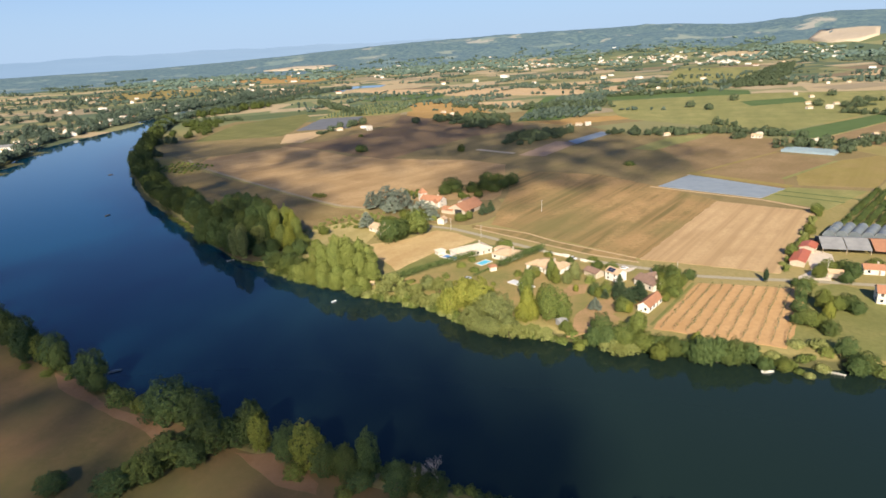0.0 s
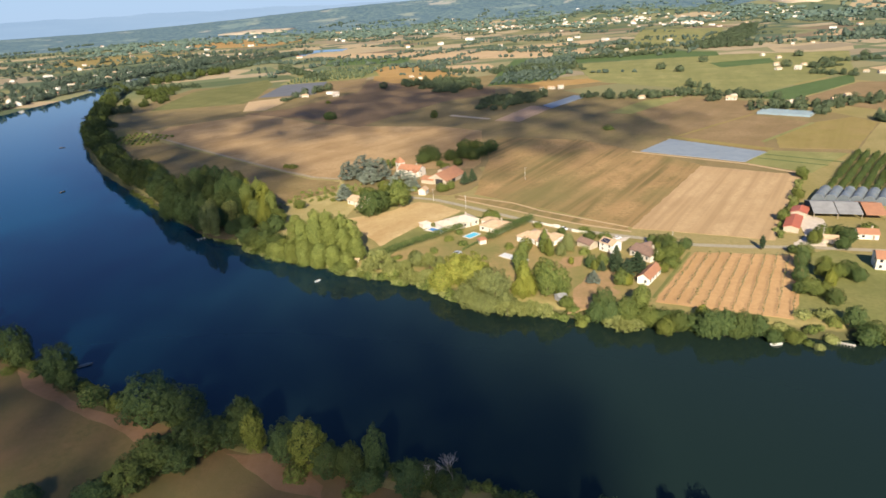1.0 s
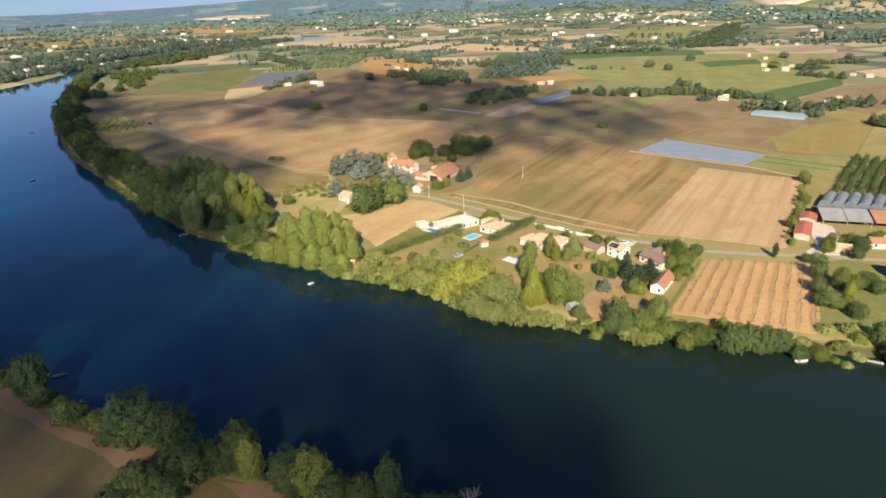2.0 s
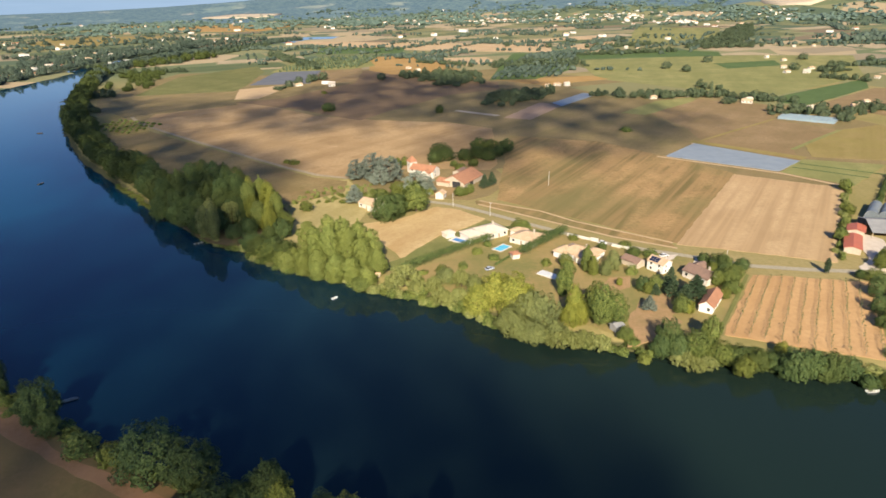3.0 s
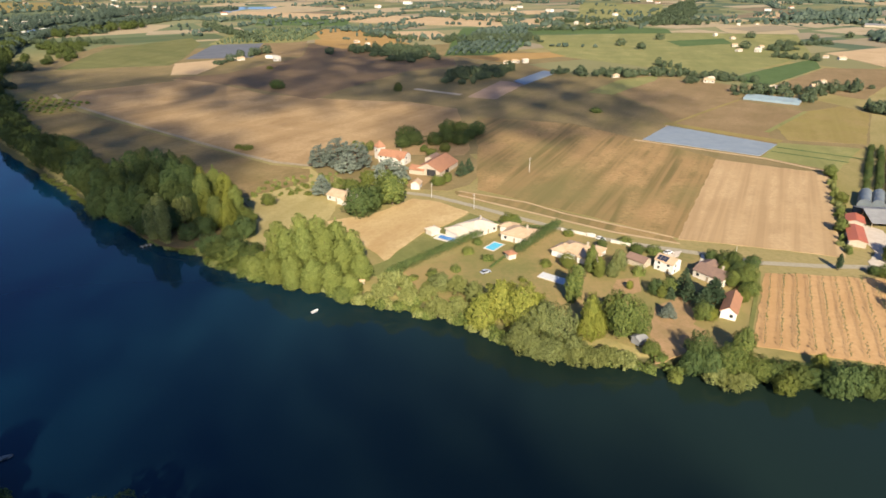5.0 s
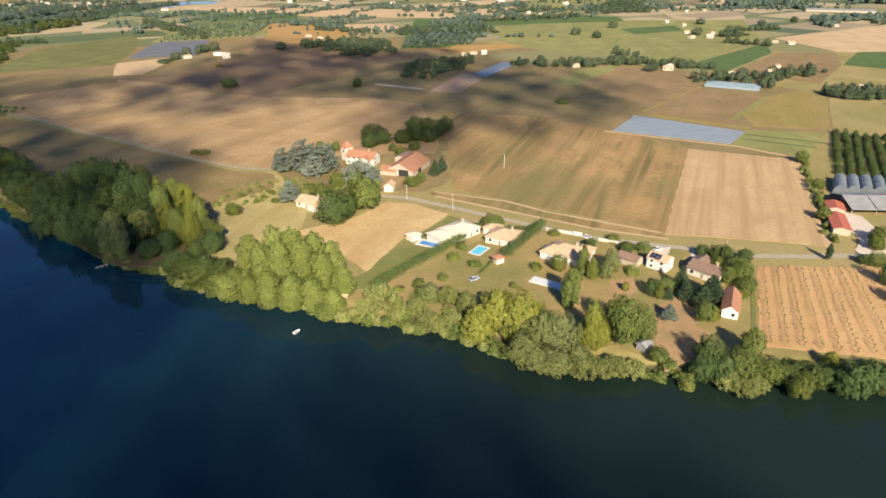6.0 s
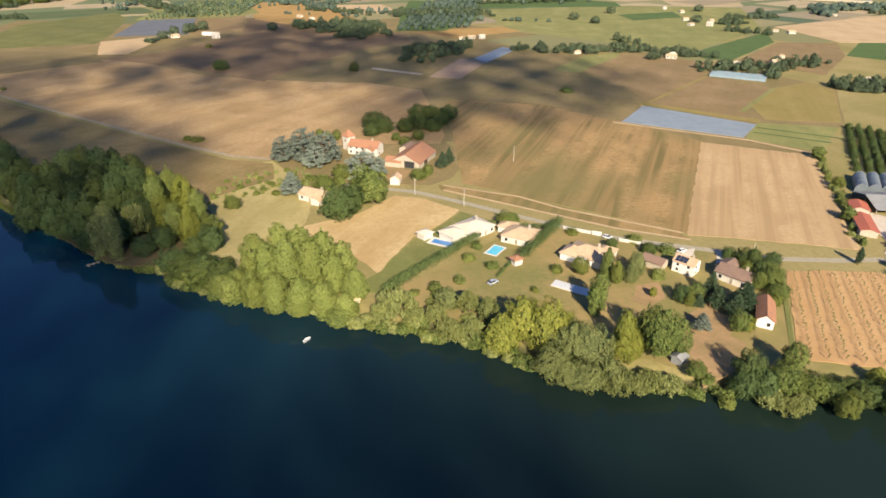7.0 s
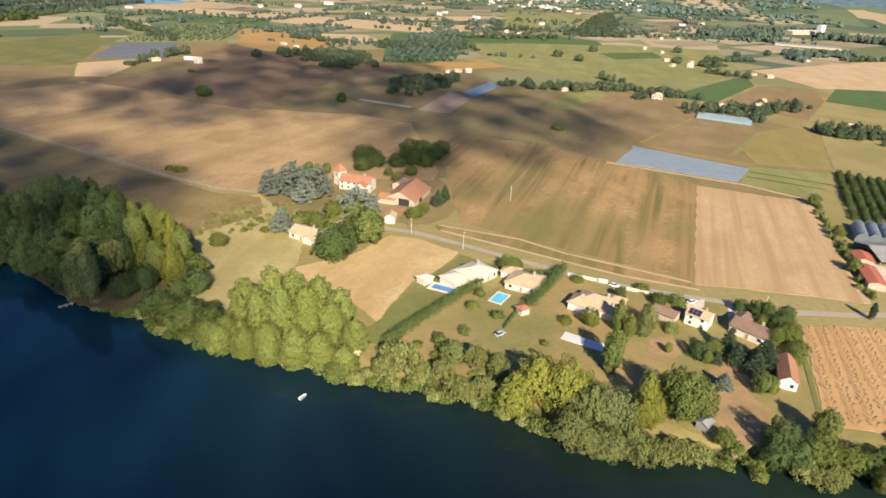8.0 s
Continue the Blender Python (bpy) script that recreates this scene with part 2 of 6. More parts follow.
M_BARK = plain("bark", (0.13, 0.10, 0.075), (0.09, 0.07, 0.05), 1.5, 0.95)
M_DEADWOOD = plain("bleached_dead_wood", (0.52, 0.46, 0.40), (0.42, 0.36, 0.30), 2.0, 0.9)
M_CARPAINT = plain("car_paint", (0.55, 0.60, 0.70), (0.50, 0.55, 0.66), 1.0, 0.3, 0.2, 0.5)
M_SLATS = plain("grey_white_cover_slats", (0.70, 0.71, 0.72), (0.62, 0.63, 0.65), 0.8, 0.6)
M_CARWHITE = plain("white_car_paint", (0.80, 0.80, 0.80), (0.74, 0.74, 0.75), 1.0, 0.3, 0.0, 0.5)
M_TYRE = plain("tyre_rubber", (0.03, 0.03, 0.03), (0.04, 0.04, 0.04), 2.0, 0.9)
M_CLOUD = plain("cloud", (0.85, 0.86, 0.88), (0.80, 0.81, 0.84), 0.02, 1.0)
L_POPLAR = leaf_mat("poplar_leaves", (0.105, 0.15, 0.036), (0.29, 0.335, 0.095), (0.33, 0.335, 0.075), 0.18)
L_BROAD = leaf_mat("broad_leaves", (0.046, 0.08, 0.022), (0.215, 0.262, 0.068), (0.29, 0.29, 0.058), 0.15)
L_DARK = leaf_mat("dark_bank_leaves", (0.034, 0.068, 0.025), (0.118, 0.168, 0.052), (0.17, 0.185, 0.042), 0.1)
L_YELLOW = leaf_mat("yellowing_leaves", (0.115, 0.15, 0.026), (0.34, 0.355, 0.075), (0.38, 0.36, 0.06), 0.18)
L_HEDGE = leaf_mat("hedge_leaves", (0.05, 0.09, 0.03), (0.15, 0.20, 0.062), None, 0.14)
L_WILLOW = leaf_mat("willow_leaves", (0.15, 0.185, 0.06), (0.36, 0.385, 0.14), (0.38, 0.37, 0.11), 0.2)
L_GREY = leaf_mat("grey_green_leaves", (0.085, 0.115, 0.042), (0.275, 0.305, 0.11), (0.30, 0.305, 0.09), 0.16)
L_CONIFER = leaf_mat("conifer_needles", (0.040, 0.072, 0.036), (0.10, 0.14, 0.072))
L_CEDAR = leaf_mat("blue_cedar_needles", (0.16, 0.195, 0.155), (0.33, 0.375, 0.30))
# far leaf colours are tinted bluish to carry the haze of distance
L_FAR = leaf_mat("hazed_far_foliage", (0.048, 0.074, 0.056), (0.098, 0.13, 0.096), None, 0.0)
L_MID = leaf_mat("hedgerow_leaves", (0.046, 0.074, 0.043), (0.11, 0.142, 0.074), None, 0.1)
# hill woods: haze mixed into the leaf colours as blue-green
L_HILL = leaf_mat("hazed_hill_foliage", (0.075, 0.115, 0.10), (0.12, 0.165, 0.13), None, 0.0)


# ---- mesh helpers ----
def part(name, bm, material, parent, label=""):
    me = bpy.data.meshes.new(name)
    bm.to_mesh(me)
    bm.free()
    me.materials.append(material)
    ob = new(name, me)
    ob.parent = parent
    if label:
        tagged(ob, label)
    return ob


def raw(name, verts, faces, material, parent=None, smooth=False):
    me = bpy.data.meshes.new(name)
    me.from_pydata(verts, [], faces)
    me.materials.append(material)
    if smooth:
        me.shade_smooth()
    ob = new(name, me)
    ob.parent = parent
    return ob


def add_box(bm, x, y, z, sx, sy, sz, turn=0.0, bevel=0.0):
    """A box centred on x, y with its base at z."""
    r = bmesh.ops.create_cube(bm, size=1, matrix=pose(x, y, z + sz / 2, 0, 0, turn) @ Matrix.Diagonal((sx, sy, sz, 1)))
    if bevel:
        bmesh.ops.bevel(bm, geom=list({e for v in r["verts"] for e in v.link_edges}), offset=bevel, segments=1, affect="EDGES")


def add_rod(bm, a, b, r0, r1, sides=7):
    a, b = Vector(a), Vector(b)
    d = b - a
    m = Matrix.Translation((a + b) / 2) @ d.to_track_quat("Z", "Y").to_matrix().to_4x4()
    bmesh.ops.create_cone(bm, cap_ends=True, segments=sides, radius1=r0, radius2=r1, depth=d.length, matrix=m)


def root(name, x, y, z=0.0, turn=0.0):
    ob = new(name)
    ob.empty_display_size = 0.5
    ob.matrix_basis = pose(x, y, z, 0, 0, turn)
    return ob


# ---- the river's banks and the shape of the land ----
WATER_Z = -3.0
FAR_BANK = [(420, 60), (290, 112), (200, 134), (166, 145), (146, 151), (120, 158), (89, 165), (58, 173), (35, 181), (21, 190), (4, 206), (-18, 215),
            (-38, 227), (-66, 241), (-97, 263), (-122, 280), (-156, 314), (-214, 379), (-277, 448), (-350, 554), (-397, 630),
            (-446, 731), (-512, 876), (-560, 1000), (-575, 1130), (-560, 1300), (-500, 1500), (-400, 1700), (-300, 1850)]
NEAR_BANK = [(420, -40), (200, 18), (100, 55), (39, 81), (0, 94), (-30, 102), (-52, 111), (-82, 123), (-110, 138), (-139, 155), (-190, 184), (-260, 235),
             (-330, 310), (-420, 420), (-534, 597), (-574, 693), (-624, 803), (-633, 939), (-640, 1090), (-640, 1300), (-590, 1530), (-480, 1760), (-380, 1930)]


def ring_distance(px, py, ring):
    """Distance to a closed outline, below nought inside it."""
    best = np.full(px.shape, 1e18)
    inside = np.zeros(px.shape, bool)
    for (ax, ay), (bx, by) in zip(ring, ring[1:] + ring[:1]):
        dx, dy = bx - ax, by - ay
        k = np.clip(((px - ax) * dx + (py - ay) * dy) / (dx * dx + dy * dy), 0, 1)
        best = np.minimum(best, (px - ax - k * dx) ** 2 + (py - ay - k * dy) ** 2)
        if ay != by:
            cross = ((ay > py) != (by > py)) & (px < dx * (py - ay) / (by - ay) + ax)
            inside ^= cross
    return np.where(inside, -1, 1) * np.sqrt(best)


RIVER = FAR_BANK + NEAR_BANK[::-1]


def wobble(px, py, s):
    return (np.sin(px * s + 1.3) * np.cos(py * s * 1.17 + 0.4) + 0.6 * np.sin(px * s * 2.3 + py * s * 1.7) + 0.35 * np.cos(px * s * 4.1 - py * s * 3.3)) / 1.95


def land(px, py):
    px, py = np.asarray(px, float), np.asarray(py, float)
    d = ring_distance(px, py, RIVER) + 1.6 * wobble(px, py, 0.16)
    k = np.clip((d + 2.0) / 7.0, 0, 1)
    z = -5.5 + 5.45 * k * k * (3 - 2 * k)
    r, az = np.hypot(px, py), np.degrees(np.arctan2(px, py))
    ridge = 112 + 4500 * np.tan(np.radians(np.interp(az, [-60, -40, -25, -15, -1, 14, 20, 26, 32, 60], [0.0, 0.02, 0.12, 0.34, 0.30, 0.48, 0.15, 0.72, 0.6, 0.4])))
    foot = np.interp(az, [-50, -25, -8, 8, 30], [3300, 3200, 2900, 2650, 2300])
    h = np.clip((r - foot) / (4500 - foot), 0, 1)
    low = np.interp(az, [-60, -30, -18, -8, 0, 60], [0.25, 0.30, 0.55, 0.85, 1, 1])
    shape = low * (0.35 * h + 0.65 * h * h * (3 - 2 * h)) * (1 + 0.34 * wobble(px, py, 0.0042) * (1 - h) + 1.1 * h * (1 - h) * wobble(px, py, 0.0075) + 0.05 * wobble(px, py, 0.011))
    return z + np.where(py > 0, ridge * shape, 0)


def lines(dense0, dense1, step, low, high, grow=1.13):
    v = list(np.arange(dense0, dense1 + 0.1, step))
    s = step
    while v[-1] < high:
        s = min(s * grow, 110)
        v.append(v[-1] + s)
    s = step
    while v[0] > low:
        s = min(s * grow, 110)
        v.insert(0, v[0] - s)
    return np.array(v)


gx, gy = lines(-320, 240, 4, -4300, 4300), lines(60, 480, 4, -1500, 4860)
GX, GY = np.meshgrid(gx, gy)
GZ = land(GX, GY)
nx, ny = len(gx), len(gy)
idx = np.arange(nx * ny).reshape(ny, nx)
quads = np.stack([idx[:-1, :-1], idx[:-1, 1:], idx[1:, 1:], idx[1:, :-1]], -1).reshape(-1, 4)


def ground_mat(name, hills=False):
    """Dry grass near by; patchwork of fields on the rising far land."""
    m, t, b = nodes_of(name)
    fine = noise_of(t, place(t), 0.5, 6, 0.7)
    broad = noise_of(t, place(t), 0.02, 4, 0.6)
    near = mixed(t, ramp(t, broad, [(0.4, (0, 0, 0)), (0.65, (1, 1, 1))]), (0.29, 0.245, 0.095), (0.385, 0.305, 0.14))
    near = mixed(t, ramp(t, fine, [(0.45, (0, 0, 0)), (0.75, (0.7,) * 3)]), near, (0.20, 0.185, 0.065))
    up = t.nodes.new("ShaderNodeSeparateXYZ")
    t.links.new(t.nodes.new("ShaderNodeNewGeometry").outputs["Position"], up.inputs[0])
    slope = t.nodes.new("ShaderNodeMapRange")
    slope.inputs[1].default_value, slope.inputs[2].default_value = -0.5, -1.2
    t.links.new(up.outputs[2], slope.inputs[0])
    near = mixed(t, slope.outputs[0], near, mixed(t, fine, (0.075, 0.08, 0.035), (0.12, 0.11, 0.05)))
    v = t.nodes.new("ShaderNodeTexVoronoi")
    v.inputs["Scale"].default_value = 1.0
    t.links.new(place(t, (0.012, 0.006, 0) if hills else (0.0075, 0.0042, 0), 25), v.inputs["Vector"])
    sep = t.nodes.new("ShaderNodeSeparateColor")
    t.links.new(v.outputs["Color"], sep.inputs[0])
    far = ramp(t, sep.outputs[0], [(0.0, (0.11, 0.15, 0.09)), (0.34, (0.17, 0.20, 0.10)), (0.55, (0.26, 0.255, 0.13)), (0.72, (0.46, 0.36, 0.22)), (0.88, (0.15, 0.18, 0.10))])
    far.node.color_ramp.interpolation = "CONSTANT"
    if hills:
        # on the hills, haze is put into the colours: muted fields, bluish woods
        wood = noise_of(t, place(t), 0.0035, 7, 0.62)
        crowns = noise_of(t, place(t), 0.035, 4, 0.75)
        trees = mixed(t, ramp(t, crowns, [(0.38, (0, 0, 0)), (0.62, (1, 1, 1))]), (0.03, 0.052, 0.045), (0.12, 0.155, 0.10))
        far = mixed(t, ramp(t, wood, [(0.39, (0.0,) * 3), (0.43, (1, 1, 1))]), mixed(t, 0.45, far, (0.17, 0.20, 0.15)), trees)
    g = t.nodes.new("ShaderNodeNewGeometry")
    ln = t.nodes.new("ShaderNodeVectorMath")
    ln.operation = "LENGTH"
    t.links.new(g.outputs["Position"], ln.inputs[0])
    mr = t.nodes.new("ShaderNodeMapRange")
    mr.inputs[1].default_value, mr.inputs[2].default_value = 900, 1100
    t.links.new(ln.outputs[1], mr.inputs[0])
    t.links.new(mixed(t, mr.outputs[0], near, far), b.inputs["Base Color"])
    b.inputs["Roughness"].default_value, b.inputs["Specular IOR Level"].default_value = 0.95, 0.15
    bumped(t, b, fine, 0.5, 0.3)
    return m


cells = np.stack([GX, GY, GZ], -1).reshape(-1, 3)
reach = np.hypot(cells[quads].mean(1)[:, 0], cells[quads].mean(1)[:, 1])
near_quads, far_quads = quads[(reach < 3100) | (cells[quads].mean(1)[:, 1] < 0)], quads[(reach >= 3100) & (cells[quads].mean(1)[:, 1] >= 0)]


def tidy(faces):
    """The faces with only the corners that they use."""
    used, back = np.unique(faces, return_inverse=True)
    return cells[used].tolist(), back.reshape(-1, 4).tolist()


ground = raw("ground", *tidy(near_quads), ground_mat("land"), smooth=True)
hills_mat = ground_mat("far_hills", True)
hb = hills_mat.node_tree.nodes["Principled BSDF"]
# haze over the hills, added as a faint blue emission
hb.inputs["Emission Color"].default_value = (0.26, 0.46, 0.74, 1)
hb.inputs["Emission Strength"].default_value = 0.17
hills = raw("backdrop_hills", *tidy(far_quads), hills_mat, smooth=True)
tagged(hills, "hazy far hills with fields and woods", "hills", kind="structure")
tagged(ground, "dry grassy river plain rising to far hills", "ground", kind="structure")
water = raw("water", [(-4300, -1500, WATER_Z), (4300, -1500, WATER_Z), (4300, 2600, WATER_Z), (-4300, 2600, WATER_Z)], [(0, 1, 2, 3)], water_mat())
tagged(water, "calm dark blue river water between wooded banks", "water", kind="structure")

# the last ridge, far behind everything; its haze is painted as a blue glow
bverts, bfaces = [], []
for i, az in enumerate(np.linspace(-58, 58, 180)):
    a = radians(az)
    e = float(np.interp(az, [-58, -42, -30, -20, 0, 60], [0.12, 0.10, 0.30, 0.34, 0.25, 0.2])) + 0.05 * math.sin(az * 0.7) + 0.03 * math.sin(az * 1.9)
    r = 4850
    for z in (0, 109 + r * math.tan(radians(e))):
        bverts.append((r * math.sin(a), r * math.cos(a), z))
    if i:
        bfaces.append((2 * i - 2, 2 * i, 2 * i + 1, 2 * i - 1))
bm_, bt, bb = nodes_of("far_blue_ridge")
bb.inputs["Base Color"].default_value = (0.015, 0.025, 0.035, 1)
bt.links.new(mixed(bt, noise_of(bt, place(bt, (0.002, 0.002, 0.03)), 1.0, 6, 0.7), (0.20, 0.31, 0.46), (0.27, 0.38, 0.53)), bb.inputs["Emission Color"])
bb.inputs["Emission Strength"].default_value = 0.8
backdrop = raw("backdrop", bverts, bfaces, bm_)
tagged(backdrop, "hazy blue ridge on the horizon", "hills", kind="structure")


# ---- fields, roads and paved ground: sheets laid on the plain ----
def uneven(pts, wild):
    """The outline with its straight sides cut up and made to wander a little."""
    out, n = [], len(pts)
    length = sum(math.hypot(pts[i][0] - pts[i - 1][0], pts[i][1] - pts[i - 1][1]) for i in range(n))
    step = max(2.5, length / 160)
    for (ax, ay), (bx, by) in zip(pts, pts[1:] + pts[:1]):
        l = math.hypot(bx - ax, by - ay)
        m = max(int(l / step), 1)
        for i in range(m):
            k = i / m
            x, y = ax + (bx - ax) * k, ay + (by - ay) * k
            d = wild * float(wobble(x, y, 0.9 / step) * 0.7 + wobble(y + 31, x - 17, 0.3 / step))
            out.append((x - (by - ay) / l * d, y + (bx - ax) / l * d))
    return out


def sheet(name, pts, z, material, label, category="field", kind="structure", wild=0.8):
    if wild:
        pts = uneven(pts, wild)
    bm = bmesh.new()
    top = [bm.verts.new((x, y, z)) for x, y in pts]
    low = [bm.verts.new((x, y, z - 0.4)) for x, y in pts]
    bm.faces.new(top)
    n = len(pts)
    for i in range(n):
        bm.faces.new((top[i], low[i], low[(i + 1) % n], top[(i + 1) % n]))
    bmesh.ops.recalc_face_normals(bm, faces=bm.faces[:])
    for f in bm.faces:
        if len(f.verts) > 4 or abs(f.normal.z) > 0.9:
            if f.normal.z < 0:
                f.normal_flip()
    bmesh.ops.triangulate(bm, faces=[f for f in bm.faces if len(f.verts) > 4])
    return tagged(part(name, bm, material, None), label, category, kind=kind)


def draped(name, pts, lift, material, label):
    """A field that follows rising land."""
    cx, cy = sum(p[0] for p in pts) / len(pts), sum(p[1] for p in pts) / len(pts)
    n, v, f = len(pts), [], []
    for k in range(7):
        for x, y in pts:
            px, py = cx + (x - cx) * k / 6, cy + (y - cy) * k / 6
            v.append((px, py, float(land(px, py)) + lift))
    v += [(x, y, z - 25) for x, y, z in v[-n:]]
    for k in range(7):
        for i in range(n):
            j = (i + 1) % n
            f.append((k * n + i, (k + 1) * n + i, (k + 1) * n + j, k * n + j))
    return tagged(raw(name, v, f, material, smooth=True), label, "field", kind="structure")


def ribbon(name, pts, width, z, material, label, category="road"):
    left, right = [], []
    for i, (x, y) in enumerate(pts):
        ax, ay = pts[max(i - 1, 0)]
        bx, by = pts[min(i + 1, len(pts) - 1)]
        l = math.hypot(bx - ax, by - ay)
        ox, oy = -(by - ay) / l * width / 2, (bx - ax) / l * width / 2
        left.append((x + ox, y + oy, z))
        right.append((x - ox, y - oy, z))
    v = left + right
    n = len(pts)
    ob = raw(name, v, [(n + i, n + i + 1, i + 1, i) for i in range(n - 1)], material)
    return tagged(ob, label, category, kind="structure")


sheet("field_38", [(-420, 745), (-374, 652), (-324, 582), (-290, 590), (-250, 560), (-60, 400), (40, 398), (110, 300), (235, 350), (300, 400), (370, 490), (330, 640), (220, 830), (60, 990), (-130, 1000), (-420, 990), (-420, 780)], 0.012, M_FALLOW, "olive brown grass between the fields")
sheet("field_39", [(174, 219), (186, 223), (206, 210), (216, 186), (196, 146), (170, 152), (148, 162), (145, 166)], 0.02, M_LAWN, "shaded green garden lawn by the river")
sheet("field_1", [(-62, 381), (-86, 391), (-128, 427), (-194, 488), (-244, 532), (-292, 583), (-300, 640), (-219, 700), (-131, 606), (-65, 577), (3, 560), (40, 530), (36, 410), (30, 395), (-10, 400), (-40, 400)], 0.05, M_TANFIELD, "tan fallow field beside the gravel lane")
sheet("field_2", [(-62, 374), (-86, 384), (-128, 420), (-194, 480), (-244, 524), (-292, 570), (-330, 565), (-272, 472), (-210, 402), (-155, 343), (-118, 305), (-100, 320), (-60, 350)], 0.05, M_ROUGH, "rough brown pasture between lane and bank trees")
sheet("field_3", [(30, 331), (110, 260), (185, 375), (157, 421), (119, 472), (52, 500), (40, 408)], 0.06, M_CENTRAL, "streaked brown and green fallow field")
sheet("field_41", [(18, 330), (52, 310), (86, 278.5), (107, 262), (107, 255), (82, 270), (44, 302), (18, 322)], 0.055, M_CENTRAL, "brown ploughed margin between road and field")
sheet("field_4", [(108.5, 260), (168, 237), (233, 343), (182.5, 375)], 0.07, M_STUBBLE, "pale tan stubble field with drill lines")
sheet("field_5", [(-238, 697), (-190, 721), (-124, 845), (-131, 985), (-70, 966), (24, 850), (66, 825), (62, 760), (3, 724), (-61, 621), (-81, 576), (-105, 597), (-156, 645)], 0.08, M_REDSOIL, "ploughed red-brown field")
sheet("field_6", [(66, 705), (150, 640), (206, 560), (195, 467), (157, 424), (119, 473), (52, 500), (40, 530), (3, 560), (-65, 577), (3, 635)], 0.055, M_FALLOW, "dark brown fallow field beyond the crop film")
sheet("field_7", [(212, 590), (267, 661), (312, 594), (289, 547), (197, 468), (207, 560)], 0.075, M_BROWN, "bare brown field behind the crop film")
sheet("field_8", [(197, 467), (289, 546), (318, 497), (265, 449), (251, 435), (240, 408), (190, 462)], 0.085, M_BROWN, "light brown worked field beside the polytunnel")
sheet("field_9", [(265, 449), (318, 497), (362, 516), (365, 487), (298, 400), (253, 415)], 0.095, M_YELLOW, "yellowing grass field")
sheet("field_10", [(243, 409), (287, 391), (241, 346), (213, 378)], 0.105, M_MEADOW, "green strip field beside the crop film")
sheet("field_11", [(-246, 718), (-266, 800), (-218, 832), (-208, 803), (-219, 719)], 0.12, M_CREAM, "small cream stubble field")
sheet("field_12", [(-264, 838), (-267, 979), (-202, 1029), (-185, 846)], 0.115, M_FILM2, "field under blue-grey crop film")
sheet("field_13", [(-184.5, 846), (-201.5, 1029), (-139, 1040), (-125, 853)], 0.11, M_BROWN, "brown vegetable plots")
sheet("field_14", [(-383, 760), (-402, 946), (-323, 1077), (-288, 995), (-268, 840), (-268, 786), (-335, 773)], 0.1, M_OLIVE, "olive green crop field near the river bend")
sheet("field_15", [(-275, 980), (-272, 1166), (-162, 1250), (-120, 1048), (-154, 1007)], 0.13, M_MEADOW, "yellow-green grass of a young plantation")
sheet("field_16", [(-121, 979), (-148, 1200), (-60, 1219), (18, 970), (-78, 926)], 0.12, M_ORANGE, "orange-tan stubble field")
sheet("field_17", [(-50, 1157), (68, 1160), (85, 1059), (8, 1016)], 0.14, M_CREAM, "cream stubble field")
sheet("field_18", [(-397, 1671), (218, 1401), (196, 1220), (-49, 1318), (-303, 1527)], 0.15, M_CREAM, "long cream stubble field")
sheet("field_19", [(56, 1500), (369, 1644), (362, 1535), (185, 1493)], 0.16, M_CREAM, "cream stubble field among hedges")
sheet("field_20", [(231, 1314), (373, 1527), (359, 1400), (257, 1228)], 0.17, M_CREAM, "cream stubble field near the village")
sheet("field_21", [(-284, 1436), (-94, 1415), (-93, 1272), (-265, 1287)], 0.18, M_LUSH, "dark green orchard field")
sheet("field_22", [(212, 1074), (479, 1109), (666, 1066), (531, 816), (338, 662), (199, 835)], 0.1, M_MEADOW, "broad light green meadow")
sheet("field_23", [(341, 661), (516, 789), (477, 717), (358, 616), (336, 629)], 0.15, M_LUSH, "lush dark green crop field")
sheet("field_24", [(61, 847), (198, 869), (210, 831), (118, 788)], 0.13, M_ORANGE, "tan stubble strip")
sheet("field_25", [(53, 577), (97, 658), (120, 641), (77, 566)], 0.13, M_PINKSOIL, "small bare pinkish plot beside film strips")
sheet("field_26", [(494, 626), (576, 701), (640, 690), (530, 575)], 0.15, M_LUSH, "green crop field")
sheet("field_27", [(563, 838), (930, 979), (650, 690), (553, 705)], 0.14, M_CREAM, "wide tan stubble field")
sheet("field_28", [(362, 614), (480, 714), (545, 700), (490, 622), (400, 540)], 0.12, M_BROWN, "light brown fallow field")
sheet("field_29", [(-1775, 3128), (-1498, 3200), (-1048, 2672), (-869, 2832), (-631, 2900), (-580, 2719), (-627, 2188), (-949, 2253)], 0.4, M_ORANGE, "far tan field")
sheet("field_30", [(-1266, 2041), (-842, 2046), (-893, 1651), (-1052, 1560)], 0.3, M_YELLOW, "far yellowing field")
sheet("field_31", [(-45, 292), (-36, 296), (-28, 297), (-20, 304), (-4, 320), (9.6, 314), (22, 299), (9.6, 284), (-1.6, 275), (-8.3, 266), (-13, 258), (-18.5, 248), (-22, 256), (-31, 268), (-40, 278)], 0.06, M_HAY, "mown tan hay meadow")
sheet("field_32", [(9.4, 283), (0, 274.8), (-7.5, 265.9), (-12.2, 258), (-18.6, 248), (-30, 238), (-15.6, 232), (-6.3, 245.5), (8.8, 261), (17, 268), (34, 284), (22, 297)], 0.07, M_LAWN, "green garden lawn behind the villas")
sheet("field_33", [(97, 178), (128, 226), (173, 217), (141, 161)], 0.08, M_VINEYARD, "bare orange soil of the young vineyard")
